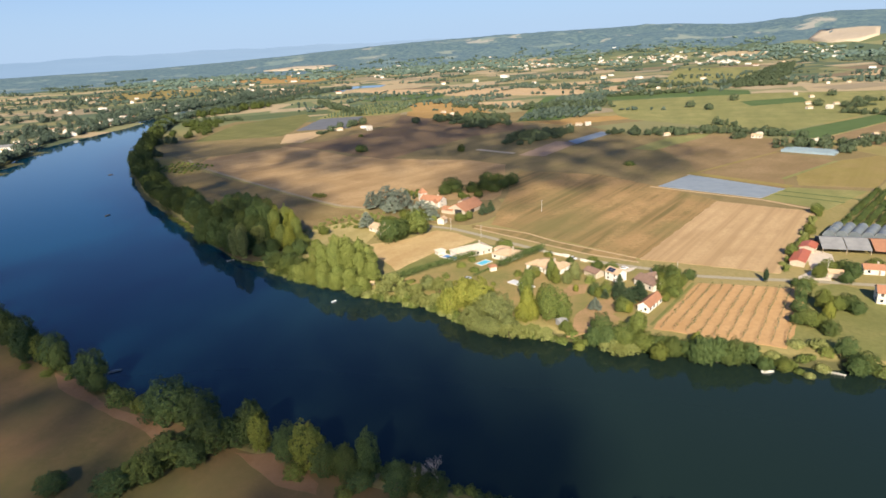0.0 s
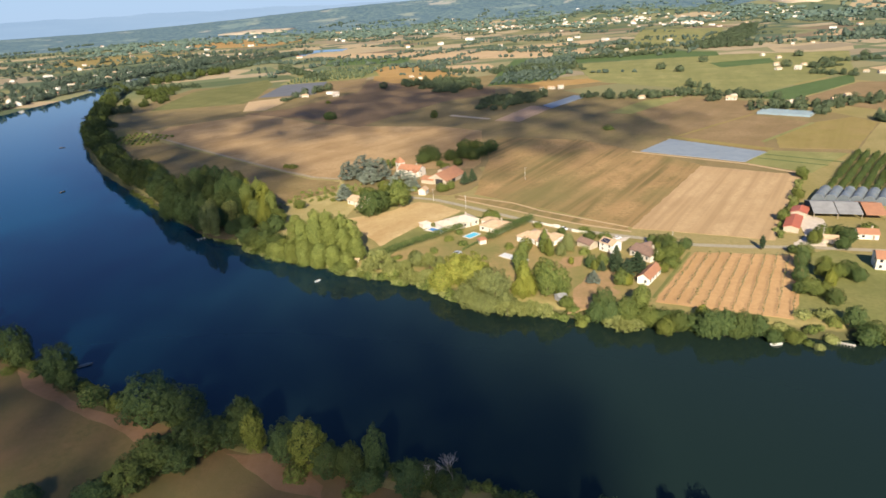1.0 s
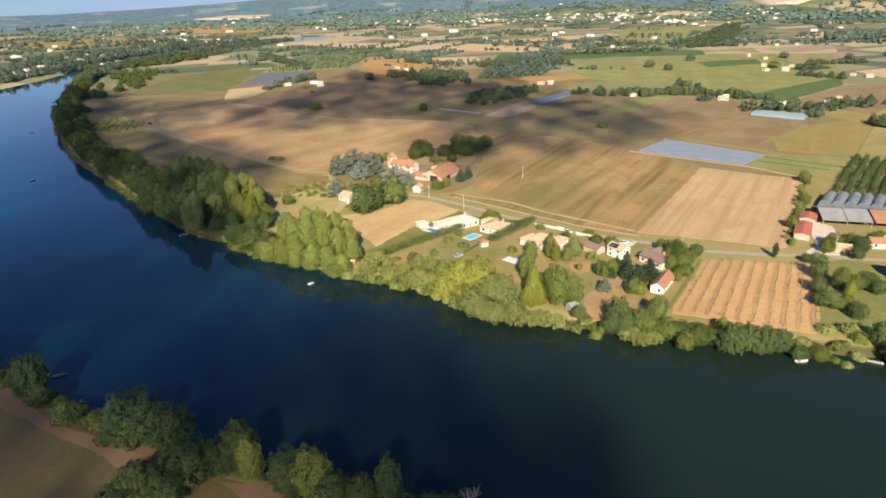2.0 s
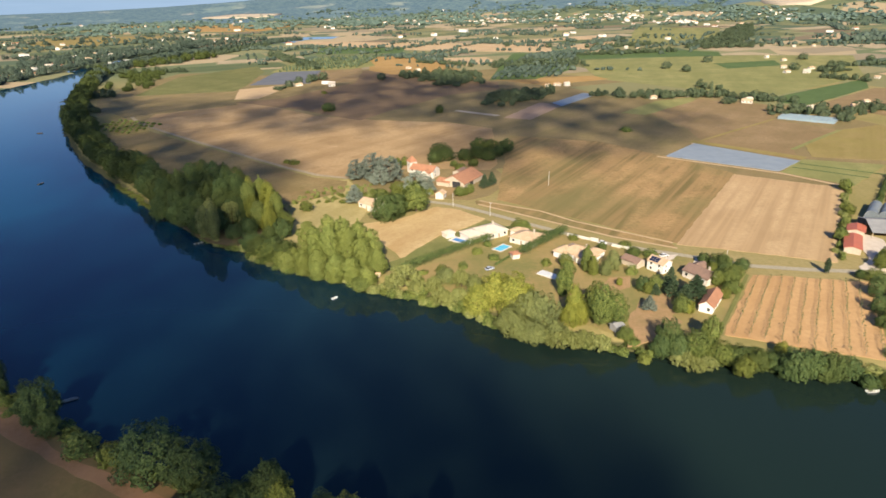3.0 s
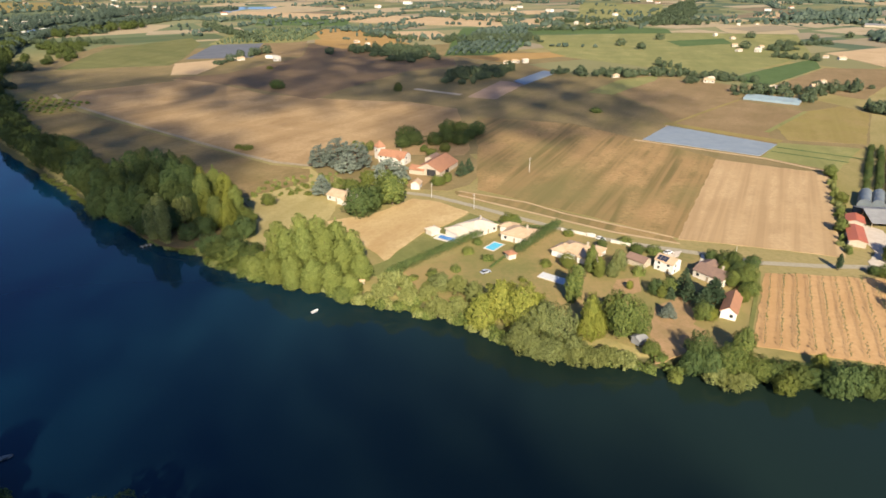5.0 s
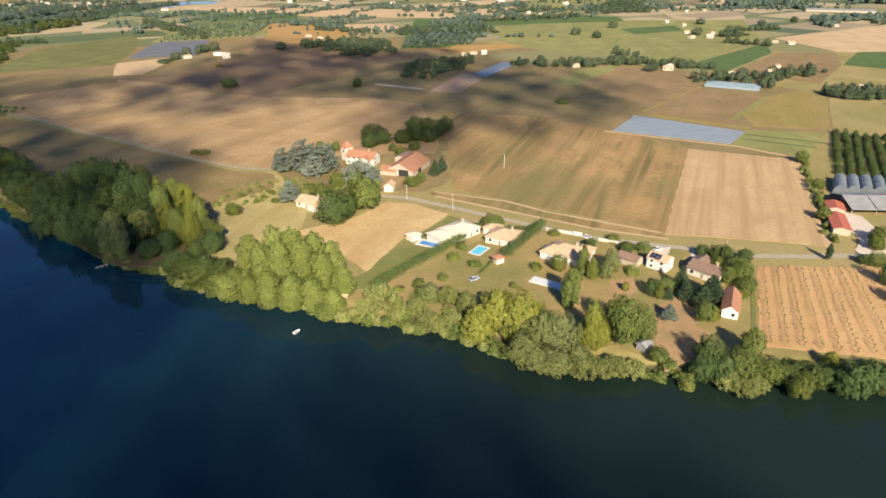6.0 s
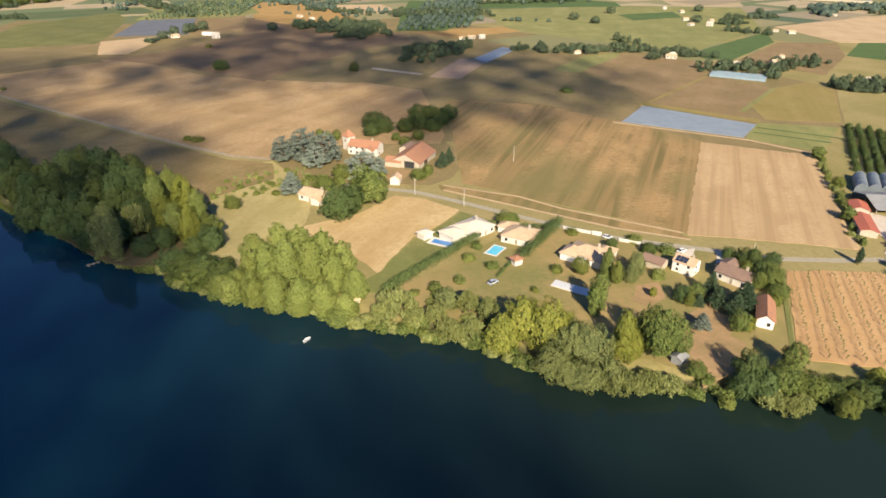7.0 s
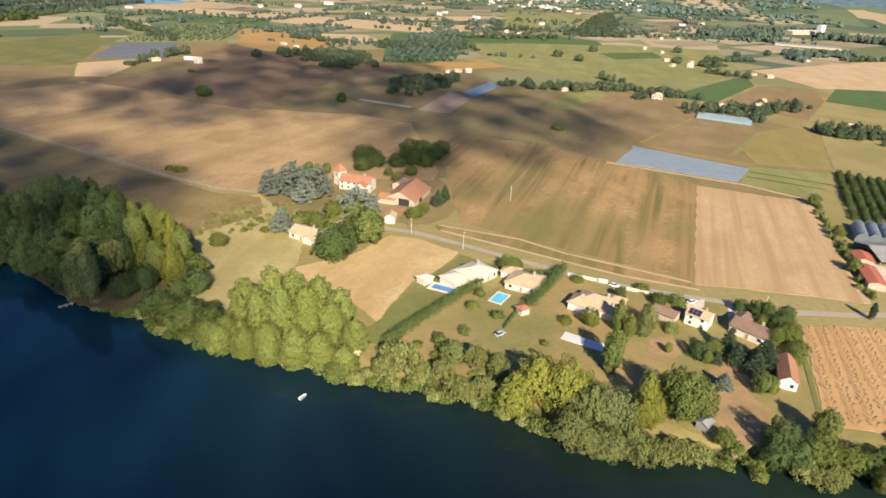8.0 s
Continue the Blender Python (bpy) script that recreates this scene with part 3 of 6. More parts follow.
sheet("field_34", [(-12, 236), (30, 268), (58, 274), (105, 247), (126, 229), (96, 180), (60, 180), (25, 205)], 0.03, M_GARDEN, "dry garden grass among the houses")
sheet("field_35", [(76, 204), (90, 212), (94.5, 206), (84, 192), (87, 187), (74.5, 175.5), (63, 171), (66, 182), (69, 193)], 0.05, M_DIRT, "bare orange dirt under garden trees")
sheet("field_36", [(69, 225), (78, 226), (75, 215), (67.5, 212), (63, 215)], 0.06, M_DIRT, "trodden orange lawn patch")
sheet("field_37", [(-400, 200), (-190, 173), (-150, 154), (-120, 138), (-92, 122), (-62, 107), (-40, 97), (-14, 89), (10, 80), (40, 70), (60, 58), (60, -160), (-400, -160)], 0.03, M_NEARFIELD, "dry brown pasture on the near bank")
draped("field_40", [(1301, 2800), (1443, 3030), (1542, 3120), (1625, 3020), (1612, 2870), (1473, 2610), (1361, 2530), (1288, 2610)], 6.5, M_PALE, "large cream stubble field on the hillside")
draped("field_43", [(-1219, 3240), (-1103, 3400), (-840, 3320), (-909, 3160)], 5.0, M_PALE, "long pale field at the foot of the hills")
sheet("field_44", [(88, 1051), (122, 1216), (233, 1189), (177, 935), (116, 845), (56, 846)], 0.16, M_LUSH, "dark green orchard block")
sheet("field_47", [(-378, 687), (-275, 745), (-230, 681), (-319, 615), (-350, 640)], 0.11, M_FALLOW, "dark brown fallow strips near the river bend")
sheet("field_48", [(166, 591), (219, 655), (268, 676), (257, 651), (186, 578)], 0.15, M_MEADOW, "wedge of young green vines among brown fields")
sheet("field_49", [(192, 588), (264, 659), (327, 609), (280, 549), (211, 494), (201, 529)], 0.09, M_BROWN, "worked brown field with green patches")
sheet("field_51", [(215, 1093), (237, 1199), (406, 1242), (486, 1169), (464, 1094), (342, 1098)], 0.19, M_LUSH, "dark green nursery strip beyond the meadow")
sheet("field_52", [(380, 1386), (554, 1958), (768, 1874), (590, 1428), (460, 1334)], 0.2, M_MEADOW, "yellowing meadow below the town")
sheet("field_53", [(408, 986), (513, 1015), (493, 948), (401, 919)], 0.17, M_LUSH, "green strip in the broad meadow")
sheet("field_54", [(782, 1423), (954, 1596), (843, 1392)], 0.2, M_CREAM, "tan stubble wedge beyond the meadow")
sheet("field_58", [(-322, 550), (-356, 620), (-350, 642), (-286, 574), (-265, 542), (-288, 528)], 0.14, M_YELLOW, "yellow-green grass under the small orchard")
sheet("field_60", [(-22, 229), (-8, 219), (4, 211), (14, 204), (24, 207), (30, 222), (22, 236), (6, 236), (-8, 240)], 0.05, M_GARDEN, "straw-coloured tall herbs on the bank")
# dark sheet laid as the grove's shade
sheet("field_42", [(-172, 352), (-132, 362), (-100, 342), (-78, 302), (-76, 274), (-84, 264), (-112, 270), (-140, 298)], 0.03, M_GROVESHADE, "painted dark shade on the ground under the poplar grove")
sheet("field_46", [(-92, 362), (-63, 378), (-45, 338), (-42, 316), (-44, 296), (-49, 287), (-60, 283), (-66, 272), (-68, 252), (-78, 256), (-80, 277), (-82, 300), (-88, 330)], 0.045, M_STRAW, "dry straw-coloured grass beside the farm")
sheet("field_57", [(-62, 388), (-20, 402), (34, 398), (40, 372), (28, 340), (14, 330), (-10, 336), (-30, 334), (-52, 342)], 0.035, M_FALLOW, "dusty trodden ground round the farm")
sheet("crop_film", [(155, 423), (213, 379.5), (239, 404), (188, 460)], 0.3, M_SHEET, "pale blue-grey plastic crop film on a field", "crop film", wild=0.25)
sheet("crop_film_strip", [(110, 655), (155, 718), (166, 702), (117, 634)], 0.3, M_SHEET, "pale plastic film strip on a field", "crop film", wild=0.25)
ribbon("field_path_1", [(20, 329), (52, 309.5), (67, 293), (86, 278), (107, 261.5)], 1.5, 0.14, M_CREAM, "dry grass strip along the field edge", "path")
ribbon("field_path_2", [(19, 323), (44, 302), (64, 285), (82, 270), (107, 255)], 1.7, 0.14, M_CREAM, "dry grass strip beside the road", "path")
ribbon("field_path_3", [(149, 423), (176, 402), (213, 374), (234, 346)], 3.0, 0.16, M_CREAM, "pale track beside the crop film", "path")
ribbon("field_path_5", [(189, 468), (217, 439), (246, 411)], 9.0, 0.17, M_YELLOW, "grassy strip behind the crop film", "path")
ribbon("field_path_6", [(196, 468), (240, 506), (290, 548)], 3.0, 0.18, M_YELLOW, "dry grass strip between brown fields", "path")
ribbon("field_path_7", [(250, 436), (284, 467), (319, 498)], 3.5, 0.18, M_MEADOW, "grassy strip beside the polytunnel field", "path")
ribbon("field_path_8", [(235, 398), (254, 383), (273, 368)], 2.2, 0.17, M_LUSH, "green crop strip", "path")
ribbon("field_path_9", [(226, 389), (243, 375), (259, 362)], 2.2, 0.17, M_LUSH, "green crop strip", "path")
ribbon("field_path_10", [(160, 425), (184, 448), (188, 462)], 2.5, 0.175, M_CREAM, "pale dry strip at the film's end", "path")
ribbon("field_path_11", [(9, 620), (30, 603), (49, 588)], 7.0, 0.17, M_PALE, "bleached dry strip beside the bare plot", "path")
ribbon("field_path_4", [(97, 181), (112, 204), (126, 226)], 1.4, 0.13, M_LAWN, "grassy strip beside the vineyard", "path")
ribbon("road", [(-40, 345), (-15, 332), (6, 322.5), (24, 307.5), (41, 292), (60, 275.5), (77, 262), (96, 252), (114, 243.5), (131, 234.5), (152, 230), (178, 226.5), (230, 214), (330, 190)], 3.6, 0.10, M_ROAD, "narrow worn asphalt country road")
ribbon("lane", [(-62, 380), (-84, 389), (-109, 409), (-138, 435), (-166, 461), (-200, 492), (-238, 528), (-292, 581), (-340, 650)], 3.4, 0.10, M_LANE, "pale gravel farm lane")
sheet("yard_1", [(174, 229.5), (187, 227), (196, 242), (204, 262), (199, 270), (190, 256), (184, 240)], 0.15, M_YARD, "pale gravel farm yard", "yard")
sheet("yard_2", [(-62, 381), (-57, 379), (-54, 384), (-60, 385)], 0.16, M_YARD, "white gravel lane end by the cedars", "yard")
sheet("field_63", [(-133, 142), (-120, 137), (-109, 129), (-96, 120), (-85, 115), (-74, 110), (-60, 103), (-54, 99), (-63, 98), (-71, 102), (-80, 108), (-93, 114), (-107, 122), (-123, 131)], 0.06, M_BANKSOIL, "bare reddish soil along the bank trees")
sheet("field_64", [(-42, 96), (-30, 96), (-12, 83), (-12, 78), (-24, 82), (-34, 90)], 0.06, M_BANKSOIL, "bare reddish soil beside bank scrub")
sheet("yard_4", [(94, 245), (101, 247.5), (105, 248), (101, 242.7), (95, 240)], 0.12, M_YARD, "pale gravel forecourt of the white house", "yard")
sheet("yard_5", [(111, 243.5), (113.5, 242.5), (112.5, 237.5), (107.5, 232.5), (105.5, 234)], 0.12, M_YARD, "pale gravel drive between garden trees", "yard")
sheet("yard_3", [(-22, 372), (8, 352), (0, 336), (-10, 340)], 0.12, M_DIRT, "dusty farm court", "yard")


def patchwork():
    m, t, bs = nodes_of("far_farmland")
    g = t.nodes.new("ShaderNodeNewGeometry")
    col = ramp(t, g.outputs["Random Per Island"], [(0.0, (0.48, 0.38, 0.25)), (0.18, (0.35, 0.285, 0.195)), (0.34, (0.25, 0.24, 0.115)), (0.52, (0.155, 0.18, 0.085)), (0.70, (0.31, 0.28, 0.15)), (0.82, (0.24, 0.18, 0.12)), (0.90, (0.10, 0.14, 0.065))])
    col.node.color_ramp.interpolation = "CONSTANT"
    n = noise_of(t, place(t), 0.03, 5, 0.6)
    t.links.new(mixed(t, ramp(t, n, [(0.35, (0, 0, 0)), (0.75, (0.45,) * 3)]), col, (0.22, 0.19, 0.09)), bs.inputs["Base Color"])
    bs.inputs["Roughness"].default_value, bs.inputs["Specular IOR Level"].default_value = 0.95, 0.15
    pick = np.random.default_rng(3)
    verts, faces = [], []
    a = radians(24)
    for i in range(-17, 14):
        for j in range(4, 26):
            u, v = i * 185.0 + (j % 2) * 80 + pick.uniform(-20, 20), j * 108.0
            lu, lv = pick.uniform(110, 200), pick.uniform(55, 104)
            ring = []
            for du, dv in ((0, 0), (lu, 0), (lu, lv), (0, lv)):
                p, q = u + du + pick.uniform(-9, 9), v + dv + pick.uniform(-6, 6)
                ring.append((p * math.cos(a) - q * math.sin(a), p * math.sin(a) + q * math.cos(a)))
            cx, cy = sum(r[0] for r in ring) / 4, sum(r[1] for r in ring) / 4
            if cy < 560 + 0.3 * abs(cx) or math.hypot(cx, cy) > 2450 or abs(cx) > cy * 0.95 + 200 or (cx < 120 and cx > -420 and cy < 960):
                continue
            if min(float(ring_distance(np.array(x), np.array(y), RIVER)) for x, y in ring) < 30:
                continue
            k = len(verts)
            verts += [(x, y, 0.01 + 0.004 * (len(faces) % 16)) for x, y in ring]
            faces.append((k, k + 1, k + 2, k + 3))
    ob = raw("far_fields", verts, faces, m)
    tagged(ob, "patchwork of stubble and green fields on the plain", "fields", kind="stuff")


patchwork()


# ---- trees ----
rng = np.random.default_rng(7)


def unit(n):
    v = rng.normal(size=(n, 3))
    return v / np.linalg.norm(v, axis=1, keepdims=True)


def leaf_quads(pos, nrm, size, long=1.0, hang=False):
    """Small four-sided leaf sprays at pos, facing nrm; hang turns their long side down."""
    n = len(pos)
    up = np.tile((0.0, 0.0, 1.0), (n, 1)) if hang else unit(n)
    a = np.cross(nrm, up)
    a /= np.linalg.norm(a, axis=1, keepdims=True) + 1e-6
    b = np.cross(a, nrm)
    b /= np.linalg.norm(b, axis=1, keepdims=True) + 1e-6
    s = size * rng.uniform(0.7, 1.35, (n, 1))
    v = np.stack([pos - a * s, pos + a * s, pos + b * s * long * 1.3 + nrm * s * 0.3], 1).reshape(-1, 3)
    return v, np.arange(3 * n).reshape(-1, 3)


def clump_leaves(clumps, count, size, flat=1.0, long=1.0, hang=False, lift=0.25):
    c = np.array(clumps)
    w = c[:, 3] ** 2
    pick = rng.choice(len(c), count, p=w / w.sum())
    d = unit(count)
    d[:, 2] = np.where(d[:, 2] < -0.35, -d[:, 2], d[:, 2])
    r = c[pick, 3:4] * rng.uniform(0.5, 1.18, (count, 1))
    pos = c[pick, :3] + d * r * np.array([1, 1, flat])
    nrm = d + unit(count) * 0.8 + np.array([0, 0, lift])
    nrm /= np.linalg.norm(nrm, axis=1, keepdims=True)
    return leaf_quads(pos, nrm, size, long, hang)


def trunk_mesh(h, r, limbs, spread, bend=0.0):
    bm = bmesh.new()
    top = Vector((bend, 0, h))
    add_rod(bm, (0, 0, -0.6), top * 0.45, r, r * 0.75)
    add_rod(bm, top * 0.45, top, r * 0.75, r * 0.25)
    for i in range(limbs):
        a = i * 2.4 + rng.uniform(-0.4, 0.4)
        z = h * rng.uniform(0.35, 0.8)
        p = Vector((bend * z / h, 0, z))
        q = p + Vector((math.cos(a) * spread, math.sin(a) * spread, h * rng.uniform(0.12, 0.3)))
        add_rod(bm, p, q, r * 0.4, r * 0.12, 5)
    return bm


def leafy_crown(profile, z0, z1, count, size, lobe, wave, tall=1.0):
    """Leaf sprays over a crown: profile gives its radius along the height; lobe and wave are the depth and width of its boughs."""
    k = rng.uniform(0, 1, count * 3)
    r = profile(k)
    k = k[rng.uniform(0, 1, len(k)) < (r + 0.15 * r.max()) / (1.15 * r.max())][:count]
    n = len(k)
    a, r = rng.uniform(0, 2 * math.pi, n), profile(k)
    slope = (profile(np.minimum(k + 0.01, 1)) - profile(np.maximum(k - 0.01, 0))) / (0.02 * (z1 - z0))
    out = np.stack([np.cos(a), np.sin(a), np.clip(-slope, -0.9, 4)], -1)
    out /= np.linalg.norm(out, axis=1, keepdims=True)
    p = np.stack([np.cos(a) * r, np.sin(a) * r, z0 + (z1 - z0) * k], -1)
    swell = np.zeros(n)
    for octave, share in ((1.0, 0.64), (2.3, 0.36)):
        q = p * np.array([1, 1, tall]) * octave * math.pi / wave
        s = sum(np.sin(q @ (unit(1)[0] * 1.25) + rng.uniform(0, 6.3)) for _ in range(5)) / 2.2
        swell += share * np.minimum(np.abs(s), 1.0)
    sway = np.sin(p @ (unit(1)[0] * 1.6 / (2 * wave)) + rng.uniform(0, 6.3))
    depth = lobe * (swell - 0.60 + 0.30 * sway) + size * (0.9 - 1.5 * rng.exponential(1.0, n))
    p = p + out * np.maximum(depth, -0.8 * r)[:, None]
    nrm = out + unit(n) * 0.6 + np.array([0, 0, 0.2])
    nrm /= np.linalg.norm(nrm, axis=1, keepdims=True)
    keep = swell > rng.uniform(0.06, 0.34, n)
    return leaf_quads(p[keep], nrm[keep], size, 1.3)


def budded(clumps, count, share):
    """The clumps with smaller ones growing out of each."""
    out = list(clumps)
    for x, y, z, r in clumps:
        for d in unit(count):
            out.append((x + d[0] * r, y + d[1] * r, z + abs(d[2]) * r * 1.1 - 0.2 * r, r * share * rng.uniform(0.7, 1.3)))
    return out


def make_tree(kind, leaves, label, category="tree"):
    """One tree of a kind at its own nominal size, standing at the origin."""
    c = []
    hang, flat, long, lift = False, 1.0, 1.25, 0.25
    made = None
    if kind == "broad":
        h, w = 14.0, 12.0
        made = leafy_crown(lambda k: 5.3 * np.sin(np.pi * (0.17 + 0.81 * k)) ** 0.62, 0.9, 13.4, 8200, 0.23, 3.4, 3.2)
        tr = trunk_mesh(8.5, 0.28, 6, 2.4, rng.uniform(-0.6, 0.6))
    elif kind == "poplar":
        h, w = 22.0, 10.0
        made = leafy_crown(lambda k: 3.9 * np.maximum(1 - np.abs(2 * k - 0.92) ** 2.4, 0.01) ** 0.55, 0.8, 21.2, 10000, 0.23, 2.5, 2.7, 0.85)
        tr = trunk_mesh(15.0, 0.24, 8, 1.6)
    elif kind == "willow":
        h, w, n, size, hang, long, lift = 10.0, 13.0, 3200, 0.22, True, 3.4, 0.0
        for _ in range(34):
            d = unit(1)[0]
            d[2] = abs(d[2]) * 0.9
            k = rng.uniform(0.45, 0.85)
            c.append((d[0] * 6.2 * k, d[1] * 6.2 * k, 3.6 + d[2] * 5.4 * k, rng.uniform(1.3, 2.2)))
        for _ in range(12):
            a = rng.uniform(0, 6.3)
            c.append((math.cos(a) * 4.9, math.sin(a) * 4.9, rng.uniform(1.6, 3.2), rng.uniform(1.1, 1.6)))
        tr = trunk_mesh(6.5, 0.40, 6, 3.0)
    elif kind == "conifer":
        h, w, n, size, flat, lift = 12.0, 7.0, 2400, 0.28, 0.55, 0.5
        for i in range(36):
            k = (i + rng.uniform(0, 1)) / 36
            rr = 2.9 * (1 - k) ** 0.85
            a = i * 2.4
            c.append((math.cos(a) * rr, math.sin(a) * rr, 1.3 + 9.9 * k, 0.55 + 1.0 * (1 - k)))
        tr = trunk_mesh(11.0, 0.26, 0, 1.0)
    elif kind == "cypress":
        h, w, n, size, lift = 9.0, 2.6, 1100, 0.22, 0.3
        for i in range(18):
            k = (i + 0.5) / 18
            c.append((rng.uniform(-0.25, 0.25), rng.uniform(-0.25, 0.25), 0.8 + 7.6 * k, 1.05 * math.sin(math.pi * (0.22 + 0.72 * k)) ** 0.8))
        tr = trunk_mesh(6.0, 0.18, 0, 0.5)
    elif kind == "column":
        h, w = 18.0, 5.0
        made = leafy_crown(lambda k: 2.2 * np.sin(np.pi * (0.15 + 0.82 * k)) ** 0.6, 0.6, 17.4, 4600, 0.23, 1.5, 2.0, 0.5)
        tr = trunk_mesh(12.0, 0.25, 4, 0.8)
    elif kind == "cedar":
        h, w, n, size, flat, lift = 13.0, 22.0, 7600, 0.30, 0.26, 0.7
        for tier in range(9):
            k = tier / 8
            reach = 9.4 * math.sqrt(max(1 - 0.9 * k * k, 0.05))
            for i in range(12 - tier):
                a = i * 6.28 / (12 - tier) + tier * 0.7 + rng.uniform(-0.3, 0.3)
                q = reach * rng.uniform(0.45, 0.97)
                c.append((math.cos(a) * q, math.sin(a) * q, 2.4 + 9.2 * k - 0.06 * q + rng.uniform(-0.5, 0.5), rng.uniform(1.3, 2.4) * (1 - 0.25 * k)))
        c = budded(c, 2, 0.5)
        tr = trunk_mesh(11.0, 0.6, 9, 5.0)
    else:                                            # bush
        h, w = 3.0, 4.0
        made = leafy_crown(lambda k: 1.85 * np.sqrt(np.maximum(1 - k ** 2.2, 0.01)), 0.05, 2.6, 1000, 0.16, 1.0, 1.3)
        tr = trunk_mesh(1.6, 0.08, 4, 0.6)
    v, f = made or clump_leaves(c, n, size, flat, long, hang, lift)
    v[:, 2] = np.maximum(v[:, 2], 0.05)
    base = root({"bush": "bush"}.get(kind, "tree"), 0, 0)
    part("trunk", tr, M_BARK, base)
    raw("crown", v.tolist(), f.tolist(), leaves, base)
    tagged(base, label, category)
    return [base, h, w, False, v]


KINDS = {}


def kind_of(key, kind, leaves, label, count, category="tree"):
    KINDS[key] = [make_tree(kind, leaves, label, category) for _ in range(count)]


kind_of("poplar", "poplar", L_POPLAR, "tall green poplar with yellowing leaves on the river bank", 4)
kind_of("darkpoplar", "poplar", L_DARK, "tall dark green poplar in the bank grove", 3)
kind_of("broad", "broad", L_BROAD, "green broadleaf tree with a rounded crown", 4)
kind_of("dark", "broad", L_DARK, "dark green bank tree over the river", 3)
kind_of("yellow", "broad", L_YELLOW, "broadleaf tree with yellow-green autumn leaves", 3)
kind_of("grey", "broad", L_GREY, "large grey-green tree leaning over the bank", 2)
kind_of("willow", "willow", L_WILLOW, "pale willow hanging over the river bank", 3)
kind_of("greypoplar", "poplar", L_GREY, "tall grey-green poplar at the water's edge", 2)
kind_of("conifer", "conifer", L_CONIFER, "dark green conifer in a garden", 2)
kind_of("spruce", "conifer", L_CEDAR, "blue-grey spruce in a garden", 1)
kind_of("cypress", "cypress", L_CONIFER, "narrow dark cypress beside the road", 1)
kind_of("column", "column", L_BROAD, "tall narrow green poplar in a garden", 2)
kind_of("cedar", "cedar", L_CEDAR, "blue-grey cedar with flat spreading tiers", 2)
kind_of("bush", "bush", L_BROAD, "rounded green bush in dry grass", 3, "bush")
kind_of("goldbush", "bush", L_POPLAR, "yellow-green bush on the river bank", 2, "bush")
kind_of("palebush", "bush", L_WILLOW, "pale grey-green bush in dry grass", 2, "bush")


def plant(key, x, y, h, w, group=""):
    opts = KINDS[key]
    o = next((q for q in opts if not q[3]), None) or opts[int(rng.integers(len(opts)))]
    base, h0, w0, used, _ = o
    z = max(float(land(x, y)), -2.6)
    m = pose(x, y, z, 0, 0, float(rng.uniform(0, 360))) @ Matrix.Diagonal((w / w0, w / w0, h / h0, 1))
    if not used:
        base.matrix_basis = m
        o[3] = True
        ob = base
    else:
        s = base.scale
        ob = copy_thing(base, m @ Matrix.Diagonal((1 / s[0], 1 / s[1], 1 / s[2], 1)))
    if group:
        tagged(ob, group=group)
    return ob


def stand(key, rows, group=""):
    for x, y, h, w in rows:
        plant(key, x, y, h, w, group)


# poplar grove on the outer bank and the clump beside the hay meadow
stand("darkpoplar", [(-151, 331, 22, 12), (-147, 340, 23, 12), (-141, 343, 24, 12), (-132, 336, 25, 12), (-122, 326, 24, 12), (-114, 318, 22, 11), (-145, 321, 21, 12), 
             (-138, 328, 23, 12), (-130, 322, 23, 12), (-136, 313, 20, 11), (-127, 311, 21, 11), (-120, 312, 22, 11), (-158, 327, 18, 11), (-129, 345, 22, 11), 
             (-119, 337, 21, 11)], "poplar grove")
stand("greypoplar", [(-118, 279, 20, 8), (-112.5, 276, 20, 8), (-119, 290, 17, 8)], "poplar grove")
stand("poplar", [(-60, 250, 18, 10), (-52, 257, 19, 10), (-45, 252, 20, 10), (-37, 248, 20, 10), (-31, 241, 18, 10), (-56, 244, 18, 10), (-49, 244, 20, 10), (-41, 241, 20, 10), 
             (-34, 235, 17, 10), (-27, 231, 13, 9), (-61, 241, 11, 8), (-53, 235, 13, 9), (-45, 231, 14, 9), (-38, 228, 13, 9), (-31, 224, 10, 8), (-66, 246, 8, 7), 
             (-39, 254, 15, 9)], "poplar clump")
stand("yellow", [(-108, 321, 20, 9), (-91, 302, 21, 10), (-99, 296, 17, 9), (-88, 286, 16, 9), (-95, 311, 19, 9)], "poplar grove")
stand("poplar", [(-101, 319, 21, 10), (-85, 293, 19, 9), (-104, 307, 21, 10), (-94, 290, 15, 8)], "poplar grove")
stand("dark", [(-84, 273, 8, 8), (-112, 305, 15, 9), (-81, 280, 9, 8), (-128, 291, 13, 10), (-124, 285, 11, 9), (-135, 297, 13, 10), (-143, 308, 15, 10), (-106, 297, 13, 9)], "poplar grove")
stand("dark", [(-154, 311, 14, 12), (-142, 303, 14, 12), (-135, 307, 15, 11), (-128, 300, 17, 11), (-148, 315, 16, 12), (-78, 276, 10, 10), (-84, 258, 9, 13), (-78, 256, 9, 12), 
             (-90, 263, 8, 11), (-72, 252, 8, 10), (-110, 300, 14, 10), (-178, 351, 16, 13), (-170, 350, 16, 13), (-160, 341, 16, 12), (-166, 334, 14, 12)], "poplar grove")
stand("dark", [(-97, 281, 9, 10), (-103, 277, 7, 8)], "poplar grove")
stand("bush", [(-66, 256, 3, 5), (-72, 264, 3, 5), (-62, 262, 2.5, 4), (-92, 272, 3, 5), (-100, 268, 3, 6)])
stand("poplar", [(-68, 242, 9, 8), (-60, 237, 11, 9), (-53, 232, 10, 8), (-45, 229, 9, 8), (-37, 226, 10, 8), (-30, 224, 8, 7), (-72, 247, 8, 8), (-84, 256, 7, 8)], "waterside trees")
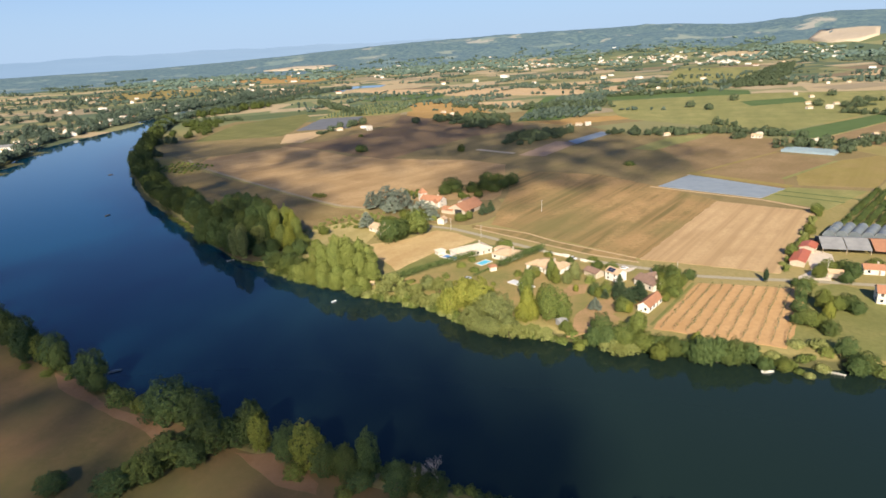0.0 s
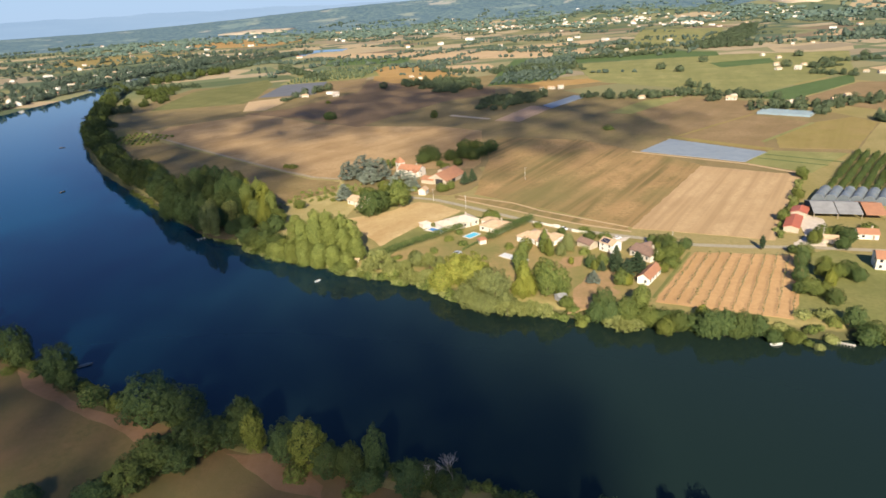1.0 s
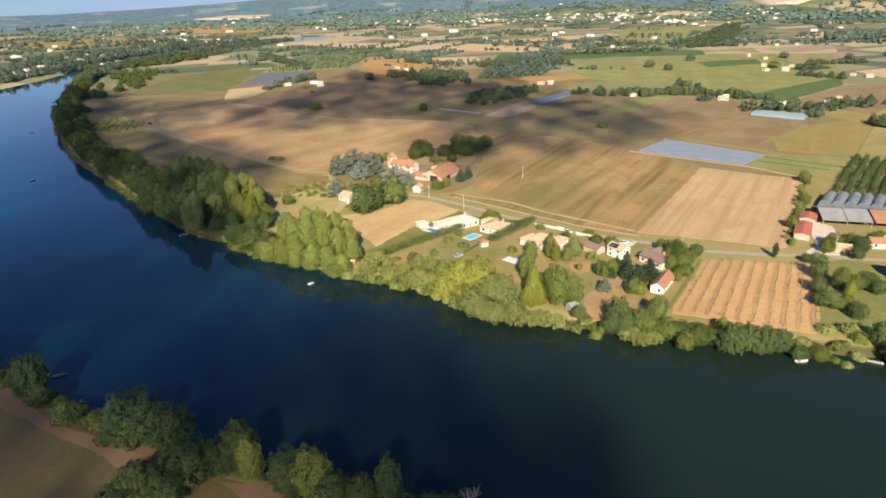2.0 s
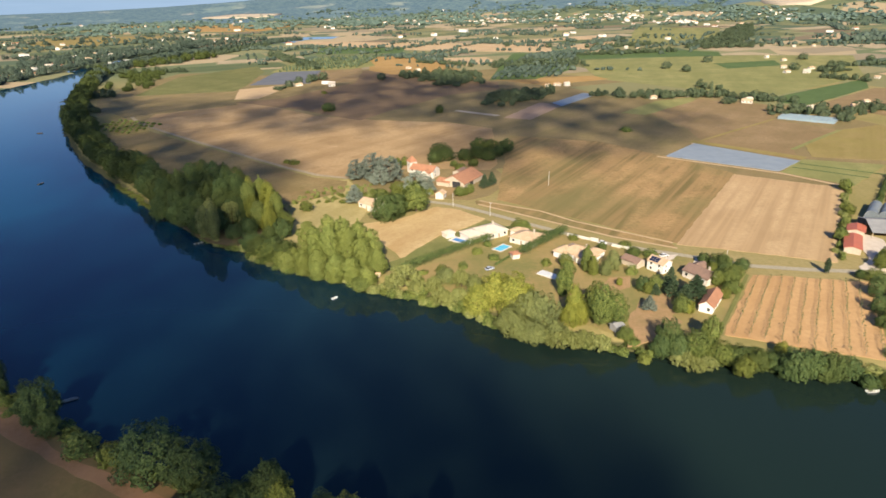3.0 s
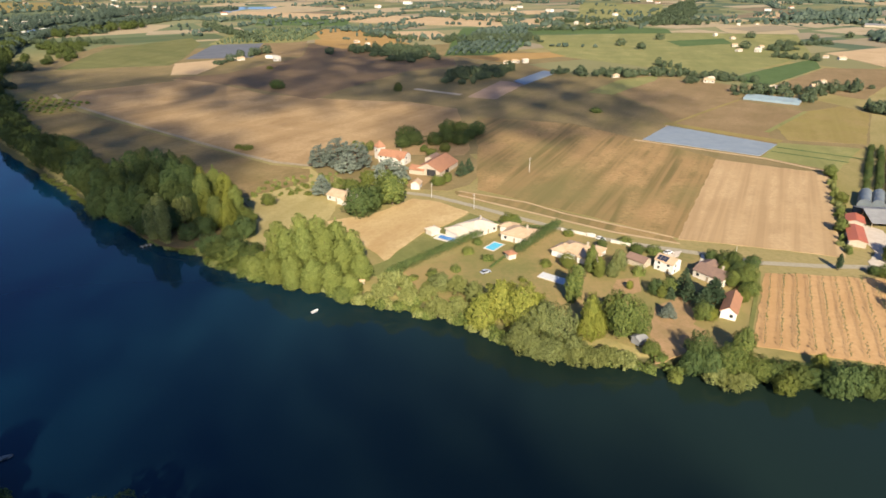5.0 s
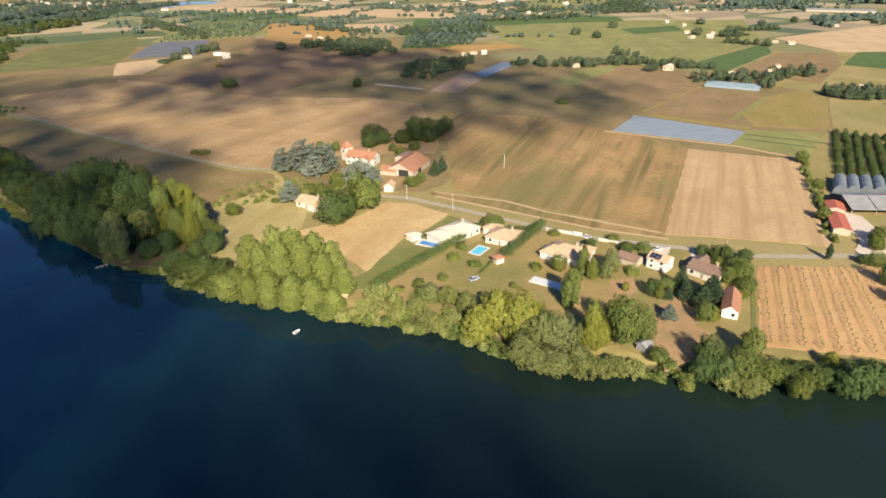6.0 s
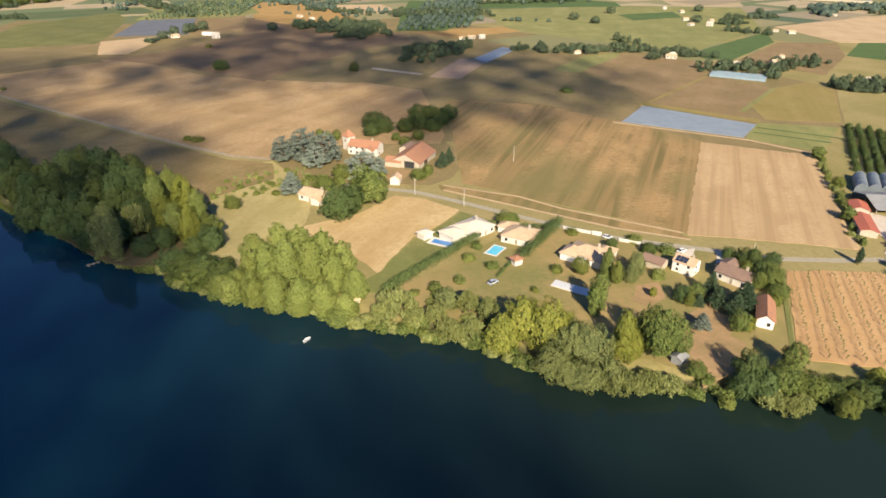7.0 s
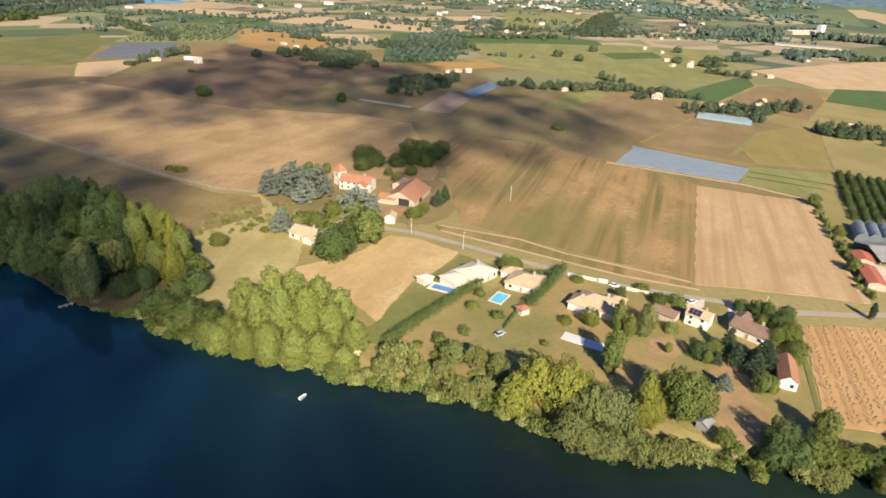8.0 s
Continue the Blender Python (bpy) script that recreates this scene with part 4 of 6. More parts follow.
stand("willow", [(-109, 293, 15, 11)])
stand("broad", [(-81, 289, 9, 11), (-79, 254, 8, 12), (-33, 222, 6, 8)])
stand("broad", [(-15, 312, 17, 17), (-20, 320, 12, 12), (-36, 332, 7, 9), (-28, 345, 8, 10), (-18, 342, 9, 11), (9, 339, 6, 8), (38, 281, 6, 9), (-76, 316, 6, 8)])
stand("dark", [(-30, 299, 14, 15), (-25, 306, 12, 12)])
stand("dark", [(-7, 416, 9, 13), (0, 424, 9, 13), (-4, 437, 9, 14), (14, 421, 9, 13), (23, 426, 10, 14), (30, 420, 9, 12), (24, 445, 11, 15), (33, 446, 10, 14), (44, 444, 10, 13), 
             (38, 433, 8, 11)], "trees behind the farm")
stand("broad", [(19, 404, 6, 8), (10, 395, 5, 7), (6, 405, 5, 6), (-38, 418, 5, 5), (-33, 414, 5, 4), (-28, 411, 6, 5), (15, 344, 6, 6), (12, 340, 5, 5)], "trees behind the farm")
stand("conifer", [(24, 354, 9, 6.5), (29, 361, 9, 6)])
stand("spruce", [(77, 197, 6, 5.5), (-51, 330, 11, 11)])
stand("cypress", [(158, 226, 7.5, 2.8), (-30, 402, 6, 2.4), (-34, 403, 5, 2), (-40, 404, 5, 2)])
stand("cedar", [(-46, 379, 17, 24), (-35, 374, 16, 21), (-57, 379, 13, 18), (-40, 366, 11, 17), (-17, 347, 13.5, 24), (-10, 347, 10, 13)])
stand("bush", [(-113, 423, 3, 6), (-107, 420, 3, 8), (150, 510, 4, 12), (-148, 753, 4, 8), (21, 262, 3, 5), (62, 268, 3, 5), (84, 258, 3, 6)])
stand("bush", [(-75, 341, 2, 4), (-67, 331, 2, 4), (-61, 343, 2, 4), (-58, 330, 2, 5), (-72, 347, 2, 3), (-64, 336, 2, 4), (-52, 348, 3, 5), (-46, 340, 3, 5), (-40, 334, 3, 5), 
             (-30, 340, 3, 5), (-42, 346, 3, 6), (-26, 348, 3, 5)], "scrub beside the farm")
for i in range(9):
    for j in range(7):
        if rng.random() < 0.75:
            plant(("palebush", "palebush", "goldbush")[(i + j) % 3], -92 + i * 4.6 + j * 2.2 + rng.normal(), 322 + j * 5.4 + i * 1.5 + rng.normal(), rng.uniform(1.2, 2.4), rng.uniform(1.8, 3.4), "scrub beside the farm")
for i in range(26):
    plant(("goldbush", "palebush", "palebush")[i % 3], rng.uniform(-54, -4), rng.uniform(324, 352), rng.uniform(1.5, 4.5), rng.uniform(2.5, 5.5), "scrub beside the farm")


stand("dark", [(-121, 632, 8, 14), (-124, 636, 7, 10), (-7, 609, 8, 8)])
# tall herbs and bushes on the bank below the villas
for i in range(34):
    k = rng.uniform(0, 1)
    x, y = -22 + 48 * k, 222 - 20 * k + rng.uniform(-1, 16)
    plant("goldbush" if i % 4 else "palebush", x, y, rng.uniform(0.8, 2.2), rng.uniform(2.5, 4.5), "bank bushes")
# the gardens' denser planting
for key, rows in (
        ("yellow", [(14, 200, 13, 11), (21, 201, 15, 13), (27, 197, 15, 12), (31, 195, 13, 10), (48, 190, 15, 7), (46, 187, 9, 7), (50, 188, 9, 6), (110, 165, 5.5, 5), 
             (90, 193, 6, 5), (71, 217, 4, 3), (106, 161, 5.5, 4.5), (168, 188, 7, 5)]),
        ("grey", [(32, 190, 12.5, 13), (36, 187, 12, 11), (25, 186, 10, 10), (28, 182, 8, 10), (32, 180, 8, 9), (40, 181, 8, 8), (72, 232, 9, 6), (68, 228, 7, 5), (2, 223, 7, 8), 
             (13, 213, 8.5, 7)]),
        ("broad", [(57, 187, 16, 10), (55, 190, 15, 8), (62, 186, 13, 7), (90, 173, 11, 8), (84, 168, 9, 8), (91, 166, 7, 8), (94, 164, 6, 7), (104, 162, 5, 7), (84, 213, 6.5, 5), 
             (80, 210, 5, 4), (109, 216, 7, 6), (114, 216, 8, 9), (119, 233, 6, 7), (108, 205, 5, 5), (88, 194, 7, 7), (53, 237, 6, 6), (40, 280, 6, 8), (63, 176, 5, 6), 
             (136, 150, 4, 6), (95, 157, 7, 7), (157, 181, 6, 9), (169, 195, 10, 8), (160, 178, 6, 6), (174, 194, 7, 6), (190, 237, 7, 9), (173, 219, 5, 7), (183, 231, 6, 7), 
             (117, 221, 7, 9), (112, 226, 6, 7), (113, 210, 5, 7)]),
        ("willow", [(35, 179, 6, 9), (40, 176, 6, 9), (45, 176, 6, 9), (50, 176, 6, 9), (54, 174, 5.5, 8), (78, 164, 5, 8), (81, 161, 4.5, 8), (86, 162, 4, 7), (8, 218, 8, 8), 
             (7, 206, 6.5, 8), (0, 208, 7, 10), (-3, 214, 6.5, 8), (-15, 220, 9.5, 14), (-10, 216, 6, 8), (-19, 219, 7, 9)]),
        ("dark", [(76, 172, 10.5, 8), (73, 169, 8, 7), (78, 168, 8.5, 8), (96, 164, 6.5, 8), (101, 163, 7, 8), (106, 161, 6, 8), (79, 213, 6, 5), (115, 223, 7, 7), (116, 234, 6, 7), 
             (112, 238, 5, 6), (72, 253, 5, 5), (85, 247, 4, 6), (100, 160, 8, 7), (110, 156, 10, 9), (115, 156, 10.5, 9), (120, 155, 10, 9), (126, 155, 8.5, 8), (108, 156, 6, 7), 
             (129, 150, 5, 6), (118, 154, 6, 7), (165, 205, 9, 6), (158, 192, 7, 6), (153, 182, 5, 7), (161, 172, 6, 6), (179, 195, 7, 9), (180, 190, 6, 7), (158, 155, 8, 8), 
             (158, 147, 7, 9), (162, 149, 7, 8), (196, 236, 7, 9), (198, 230, 8, 9), (192, 223, 6, 7), (169, 221, 4, 5), (117, 231, 8, 5), (125, 230, 6, 7)]),
        ("goldbush", [(67, 166, 3, 4.5), (67, 169, 2, 3), (79, 229, 4, 5), (16, 253, 3, 5), (56, 195, 4, 4), (152, 156, 3.5, 5)]),
        ("conifer", [(90, 214, 10, 6), (89, 208, 8, 6), (97, 206, 10, 9), (92, 203, 8, 7), (83, 209, 5, 4)]),
        ("column", [(61, 232, 12, 5), (49, 212, 14, 6), (47, 210, 11, 5), (63, 228, 9, 4.5)]),
        ("bush", [(45, 239, 3.5, 5), (92, 247, 4, 6), (86, 250, 3.5, 5), (13, 200, 4, 5), (0, 233, 3.5, 6), (9, 237, 3, 4), (23, 246, 3, 6), (66, 174, 3, 4), (33, 227, 2, 3), 
             (140, 148, 2, 4), (216, 246, 4, 9)]),
        ("palebush", [(152, 162, 4, 8), (145, 163, 3, 7), (142, 145, 2, 4)]),
):
    stand(key, rows, "garden trees")


def along(pts, step):
    """Points along a line of bends, with the way inland on its right."""
    out, left = [], 0.0
    for (ax, ay), (bx, by) in zip(pts, pts[1:]):
        l = math.hypot(bx - ax, by - ay)
        while left < l:
            k = left / l
            out.append((ax + (bx - ax) * k, ay + (by - ay) * k, (by - ay) / l, -(bx - ax) / l))
            left += step
        left -= l
    return out


def far_crowns(name, spots, key, material, label, skip=2, grow=1.4):
    """Many leafy crowns joined in one: a share of a tree's leaves, made larger to cover as much."""
    rows = []
    for x, y, th, tw in spots:
        o = KINDS[key][int(rng.integers(len(KINDS[key])))]
        v = o[4].reshape(-1, 3, 3)[int(rng.integers(skip))::skip]
        mid = v.mean(1, keepdims=True)
        v = (mid + (v - mid) * grow).reshape(-1, 3) * np.array([tw / o[2], tw / o[2], th / o[1]])
        a = rng.uniform(0, 6.3)
        q = np.stack([v[:, 0] * math.cos(a) - v[:, 1] * math.sin(a) + x, v[:, 0] * math.sin(a) + v[:, 1] * math.cos(a) + y, np.maximum(v[:, 2], 0.0) + max(float(land(x, y)), -2.6)], -1)
        rows.append(q)
    v = np.concatenate(rows)
    ob = raw(name, v.tolist(), np.arange(len(v)).reshape(-1, 3).tolist(), material)
    return tagged(ob, label, "trees", kind="stuff")


# the long belt of bank trees upstream, two to three deep
belt = []
for x, y, ox, oy in along([(-122, 280), (-156, 314), (-214, 379), (-277, 448), (-350, 554), (-397, 630), (-446, 731), (-512, 876), (-560, 1000)], 10.5):
    for k in range(2):
        d = 9.0 + k * 9 + rng.uniform(-2, 3)
        if y < 600 or k == 0 or rng.random() < 0.6:
            tx, ty, th, tw = x + ox * d + rng.uniform(-3, 3), y + oy * d + rng.uniform(-3, 3), rng.uniform(10, 16), rng.uniform(10, 14)
            if y < 400:
                plant("dark" if rng.random() < 0.8 else "broad", tx, ty, th, tw, "upstream bank trees")
            else:
                belt.append((tx, ty, th, tw))
for i in range(34):
    k, q = rng.uniform(0, 1), rng.uniform(0, 1)
    belt.append((-435 - 65 * k + 50 * q, 765 + 215 * k + 30 * q, rng.uniform(6, 11), rng.uniform(8, 13)))
for i in range(46):
    k = rng.uniform(0, 1)
    belt.append((-540 + 70 * k + rng.normal() * 10, 1110 + 140 * k + rng.normal() * 22, rng.uniform(8, 14), rng.uniform(10, 16)))
far_crowns("upstream_bank_woods", belt, "dark", L_DARK, "long belt of dark green trees on the river bank", 4, 1.95)
# scrub and reeds at the waterline, too many to count
scrub = {"bush": [], "palebush": [], "goldbush": []}
for x, y, ox, oy in along([(166, 146), (120, 159), (58, 174), (35, 182), (21, 191), (4, 207), (-18, 216), (-38, 228), (-66, 242), (-97, 264), (-122, 281)], 3.0):
    if rng.random() < 0.85 and not 150 < x < 165:
        d = rng.uniform(-2.2, 3)
        scrub["bush" if rng.random() < 0.6 else "palebush"].append((x + ox * d, y + oy * d, rng.uniform(2, 4.5), rng.uniform(3.5, 6.5)))
for x, y, ox, oy in along([(58, 174), (35, 182), (21, 191), (4, 207), (-18, 216), (-38, 228), (-66, 242), (-90, 258)], 2.4):
    d = rng.uniform(-2.4, 1.5)
    scrub[("goldbush", "bush", "palebush", "bush", "palebush")[int(rng.integers(5))]].append((x + ox * d, y + oy * d, rng.uniform(1.8, 3.6), rng.uniform(3, 5)))
for x, y, ox, oy in along([(-214, 378), (-196, 358), (-176, 335), (-158, 315)], 2.6):
    d = rng.uniform(0.5, 3.5)
    scrub["goldbush"].append((x - ox * d, y - oy * d, rng.uniform(0.8, 1.3), rng.uniform(3, 4.5)))
for x, y, ox, oy in along([(-190, 181), (-139, 152), (-110, 135), (-82, 120), (-52, 108), (-30, 99), (0, 91), (39, 78), (80, 60)], 2.6):
    d = rng.uniform(-3, 4)
    scrub["bush"].append((x + ox * d, y + oy * d, rng.uniform(1.2, 3.4), rng.uniform(2.5, 5)))
far_crowns("waterside_scrub", scrub["bush"], "bush", L_BROAD, "green scrub along the river's edge", 2, 1.4)
far_crowns("pale_waterside_scrub", scrub["palebush"], "palebush", L_WILLOW, "pale willow scrub along the river's edge", 1, 1.0)
far_crowns("yellow_waterside_scrub", scrub["goldbush"], "goldbush", L_POPLAR, "yellow-green herbs and scrub at the waterline", 1, 1.0)
# near bank
stand("dark", [(-72, 116, 14.6, 16.0), (-59, 110, 12.2, 12.0), (-37, 101, 15.9, 10.0), (-24, 94, 11.0, 9.0), (1, 86, 15.9, 7.0), (-5, 85, 12.2, 8.0), (10, 80, 11.0, 9.0), 
             (20, 79, 7.3, 8.0)], "near bank trees")
stand("dark", [(-159, 159, 15.9, 14.0), (-139, 151, 12.2, 11.0), (-113, 135, 13.4, 13.0), (-59, 92, 9.8, 14.0), (-50, 98, 11.0, 15.0), (-43, 101, 8.5, 11.0), (-63, 84, 8.5, 13.0), 
             (-86, 78, 6.1, 9.0), (-68, 78, 7.3, 11.0), (-179, 175, 13.0, 12.0), (-151, 152, 14.0, 9.8), (-169, 165, 15.0, 10.7), (-132, 145, 10.0, 7.4), (-106, 129, 8.0, 7.4), 
             (-12, 88, 9.8, 10.0), (0, 82, 6.1, 9.0), (-195, 186, 12.2, 13.0), (-215, 201, 11.0, 12.0), (-52, 90, 8.5, 11.0), (14, 82, 7.3, 8.0)], "near bank trees")
stand("yellow", [(-145, 152, 12.2, 8.0), (-34, 97, 13.4, 7.0), (-17, 91, 14.6, 9.0)], "near bank trees")
stand("bush", [(-94, 123, 5.5, 9.9), (-84, 119, 5.5, 8.8), (-100, 128, 4.3, 6.6), (-148, 146, 2.4, 4.4), (-135, 141, 2.4, 5.5), (-124, 138, 2.0, 3.8), (-128, 146, 4.9, 6.6), 
             (-172, 140, 4.9, 6.6), (-180, 136, 4.9, 5.5), (-4, 79, 3.7, 5.5), (-20, 86, 4.9, 6.6)], "near bank scrub")


stand("dark", [(55, 66, 10.0, 6.6), (72, 62, 11.0, 6.6), (80, 60, 11.0, 7.4), (34, 70, 8.0, 6.6)], "near bank trees")


# bare dead trees on the near bank
def dead_tree(x, y, h):
    base = root("dead_tree", x, y, max(float(land(x, y)), -2))
    bm = bmesh.new()

    def grow(p, d, l, r, n):
        q = p + d * l
        add_rod(bm, p, q, r, r * 0.6, 5)
        if n:
            for _ in range(3):
                e = (d + Vector(unit(1)[0]) * 0.55 + Vector((0, 0, 0.12))).normalized()
                grow(p.lerp(q, rng.uniform(0.6, 1.0)), e, l * rng.uniform(0.5, 0.78), r * 0.55, n - 1)

    grow(Vector((0, 0, -0.5)), Vector((0.05, 0, 1)).normalized(), h * 0.36, 0.22, 5)
    part("trunk", bm, M_DEADWOOD, base)
    return tagged(base, "bare bleached dead tree on the near bank", "dead tree")


dead_tree(15, 81, 10)
dead_tree(20.5, 82, 14)


# clipped hedges: rows of tight growth, one thing each
def hedge(pts, h, w, label="dense green clipped garden hedge", leaves=L_HEDGE):
    c = []
    for x, y, ox, oy in along(pts, w * 0.5):
        c.append((x, y, h * 0.45, w * 0.55))
        c.append((x + rng.uniform(-0.4, 0.4), y, h * 0.72, w * 0.45))
    ln = sum(math.hypot(b[0] - a[0], b[1] - a[1]) for a, b in zip(pts, pts[1:]))
    v, f = clump_leaves(c, int(ln * h * 42), 0.21)
    v[:, 2] = np.maximum(v[:, 2], 0.02)
    base = root("hedge", 0, 0)
    raw("foliage", v.tolist(), f.tolist(), leaves, base)
    tagged(base, label, "hedge")


hedge([(-17, 233.5), (-9, 241), (3, 251.7), (14.6, 262), (23, 268)], 3.4, 4.0, "tall green hedge between lawn and garden")
hedge([(36, 250), (44, 259), (52, 268), (59, 276)], 3.8, 4.6, "row of tall green garden shrubs")
hedge([(44, 276), (52, 274), (57, 277)], 2.0, 2.5)
hedge([(23, 238), (29, 246), (36, 252)], 1.3, 0.9, "low green garden hedge beside dry lawn")
for x, y, ox, oy in along([(171, 240), (180, 254), (190, 270), (200, 286), (213, 308), (224, 326), (237, 347)], 3.4):
    if rng.random() < 0.75:
        plant("bush" if rng.random() < 0.5 else "palebush", x + rng.normal() * 1.2, y + rng.normal(), rng.uniform(1.4, 4.2), rng.uniform(2.2, 4.6), "bushes along the stubble field")
stand("broad", [(184, 262, 7, 7), (208, 297, 6, 7), (230, 338, 7, 8)], "bushes along the stubble field")
hedge([(20, 285), (27, 283), (34, 282)], 1.6, 1.6)
kind_of("fruit", "bush", L_DARK, "dark green fruit tree in an orchard row", 3)
for k in range(7):
    ax, ay = 236 + k * 4.3, 316 - k * 3.4
    for x, y, ox, oy in along([(ax, ay), (ax + 28, ay + 36), (ax + 58, ay + 74)], 3.6):
        if rng.random() < 0.93:
            plant("fruit", x + rng.normal() * 0.3, y + rng.normal() * 0.3, rng.uniform(3.0, 4.4), rng.uniform(3.0, 4.0), "orchard rows")


# ---- far trees, hedgerows and woods: too many to count ----
def ico():
    bm = bmesh.new()
    bmesh.ops.create_icosphere(bm, subdivisions=2, radius=1)
    v = np.array([q.co[:] for q in bm.verts])
    f = np.array([[q.index for q in g.verts] for g in bm.faces])
    bm.free()
    return v, f


def ico_low():
    bm = bmesh.new()
    bmesh.ops.create_icosphere(bm, subdivisions=1, radius=1)
    v = np.array([q.co[:] for q in bm.verts])
    f = np.array([[q.index for q in g.verts] for g in bm.faces])
    bm.free()
    return v, f


ICO, LOW = ico(), ico_low()


def lumps(name, spots, material, label, category, fine=True):
    """Spots: x, y, height, width. Each becomes an uneven crown that stands on the land."""
    bv, bf = ICO if fine else LOW
    s = np.array(spots)
    z = land(s[:, 0], s[:, 1])
    k, n = len(s), len(bv)
    jag = 1 + rng.uniform(-0.36, 0.36, (k, n))
    v = bv[None] * jag[..., None]
    v = v * np.stack([s[:, 3] / 2, s[:, 3] / 2, s[:, 2] / 2], -1)[:, None, :]
    v[..., 0] += s[:, 0, None]
    v[..., 1] += s[:, 1, None]
    v[..., 2] += (z + s[:, 2] * 0.44)[:, None]
    f = (bf[None] + (np.arange(k) * n)[:, None, None]).reshape(-1, 3)
    ob = raw(name, v.reshape(-1, 3).tolist(), f.tolist(), material)
    return tagged(ob, label, category, kind="stuff")


def row_of(ax, ay, bx, by, step, h, w, deep=1, gap=0.0):
    l = math.hypot(bx - ax, by - ay)
    out = []
    for i in range(max(int(l / step), 1)):
        for d in range(deep):
            if rng.random() < gap:
                continue
            k = (i + rng.uniform(0, 1)) * step / l
            out.append((ax + (bx - ax) * k + rng.normal() * w * 0.25 * deep, ay + (by - ay) * k + rng.normal() * w * 0.25 * deep + d * w * 0.8, h * rng.uniform(0.45, 1.4), w * rng.uniform(0.45, 1.3)))
    return out


spots = []
for ax, ay, bx, by, deep in [(-65, 887, 3, 900, 3), (-17, 804, 29, 814, 2), (43, 679, 119, 720, 3), (168, 693, 246, 673, 2), (258, 674, 292, 665, 2), (318, 570, 362, 557, 2),
                             (367, 578, 406, 587, 2), (-344, 1260, -203, 1007, 2), (73, 991, 210, 998, 5), (234, 1151, 415, 1182, 2), (471, 1247, 592, 1248, 4), (500, 864, 548, 859, 2),
                             (-429, 1509, -498, 1242, 3), (-625, 1106, -485, 1152, 3), (-177, 888, -217, 781, 1), (299, 651, 336, 641, 2), (303, 574, 330, 558, 2), (336, 526, 362, 548, 2), (278, 1287, 440, 1347, 2), (-55, 1086, 46, 1001, 1)]:
    spots += row_of(ax, ay, bx, by, 7, 8, 10, deep)
for ax, ay, bx, by, deep in [(368, 480, 440, 450, 4), (379, 496, 420, 477, 3), (368, 559, 448, 597, 2), (295, 748, 313, 713, 1), (472, 805, 510, 766, 2),
                             (827, 953, 915, 964, 2), (534, 913, 640, 928, 1), (-540, 1010, -420, 1010, 2), (-440, 745, -395, 760, 2), (-400, 660, -360, 640, 2)]:
    spots += row_of(ax, ay, bx, by, 6, 7, 8, deep)
for x, y in [(319, 936), (333, 892), (405, 1006), (468, 1566), (393, 1471), (123, 1375), (204, 1329), (-92, 870), (480, 890), (640, 980), (720, 1010), (560, 1020)]:
    spots.append((x, y, 10, 14))
def filled(ring, step, h, w):
    xs, ys = [p[0] for p in ring], [p[1] for p in ring]
    out = []
    for _ in range(int((max(xs) - min(xs)) * (max(ys) - min(ys)) / step ** 2)):
        x, y = rng.uniform(min(xs), max(xs)), rng.uniform(min(ys), max(ys))
        if float(ring_distance(np.array(x), np.array(y), ring)) < 0:
            out.append((x, y, h * rng.uniform(0.6, 1.3), w * rng.uniform(0.6, 1.3)))
    return out


spots += filled([(463, 1254), (604, 1484), (795, 1846), (875, 1910), (719, 1552), (560, 1270)], 12, 10, 15)
spots += filled([(-65, 888), (-17, 940), (45, 922), (48, 809), (7, 787)], 13, 7, 11)
spots += filled([(37, 652), (71, 709), (119, 720), (108, 677), (55, 629)], 10, 6, 9)
for x, y in [(165, 694), (189, 701), (215, 673), (235, 667), (252, 676), (269, 680), (299, 686), (292, 633), (330, 643), (345, 640)]:
    spots += [(x + rng.normal() * 6, y + rng.normal() * 4, rng.uniform(5, 9), rng.uniform(7, 12)) for _ in range(2)]
far_crowns("hedgerow_trees", spots, "dark", L_MID, "hedgerow trees and copses between the fields", 18, 3.8)

# young plantation in rows
spots = []
for i in range(13):
    for j in range(14):
        x, y = -262 + i * 9.5 + j * 1.5, 990 + j * 15 + i * 3.5
        spots.append((x, y, rng.uniform(4, 7), rng.uniform(3.5, 5)))
lumps("plantation_trees", spots, L_MID, "young trees planted in rows", "trees", False)
spots = []
for i in range(9):
    for j in range(26):
        x, y = 62 + i * 11 + j * 3.6, 858 + j * 13 + i * 2
        if x < 225 and y < 1200 and (x - 62) < 20 + (y - 840) * 0.55 + 60:
            spots.append((x + rng.normal(), y + rng.normal(), rng.uniform(4, 7), rng.uniform(6, 9)))
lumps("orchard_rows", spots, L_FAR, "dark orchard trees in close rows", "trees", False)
# fruit trees at the river bend
spots = [(-330 + i * 7 + j * 3, 560 + j * 9 - i * 3.5, 2.5, 4) for i in range(8) for j in range(5)]
lumps("orchard_trees", spots, L_POPLAR, "small fruit trees in rows at the river bend", "trees", False)


def clear(x, y):
    return float(ring_distance(np.array(x), np.array(y), RIVER)) > 8


spots = []
for _ in range(420):
    az, r = radians(rng.uniform(-44, 38)), rng.uniform(950, 3400)
    x, y = r * math.sin(az), r * math.cos(az)
    if y < 900 + 0.45 * abs(x) or not clear(x, y) or (200 < x < 660 and 700 < y < 1100):
        continue
    a = radians(rng.choice([-28, 62]) + rng.normal() * 12)
    l = rng.uniform(40, 220)
    spots += row_of(x, y, x + math.cos(a) * l, y + math.sin(a) * l, 8 + r * 0.0015, 6 + r * 0.0008, 6 + r * 0.0018, 1 if rng.random() < 0.75 else 3, 0.25)
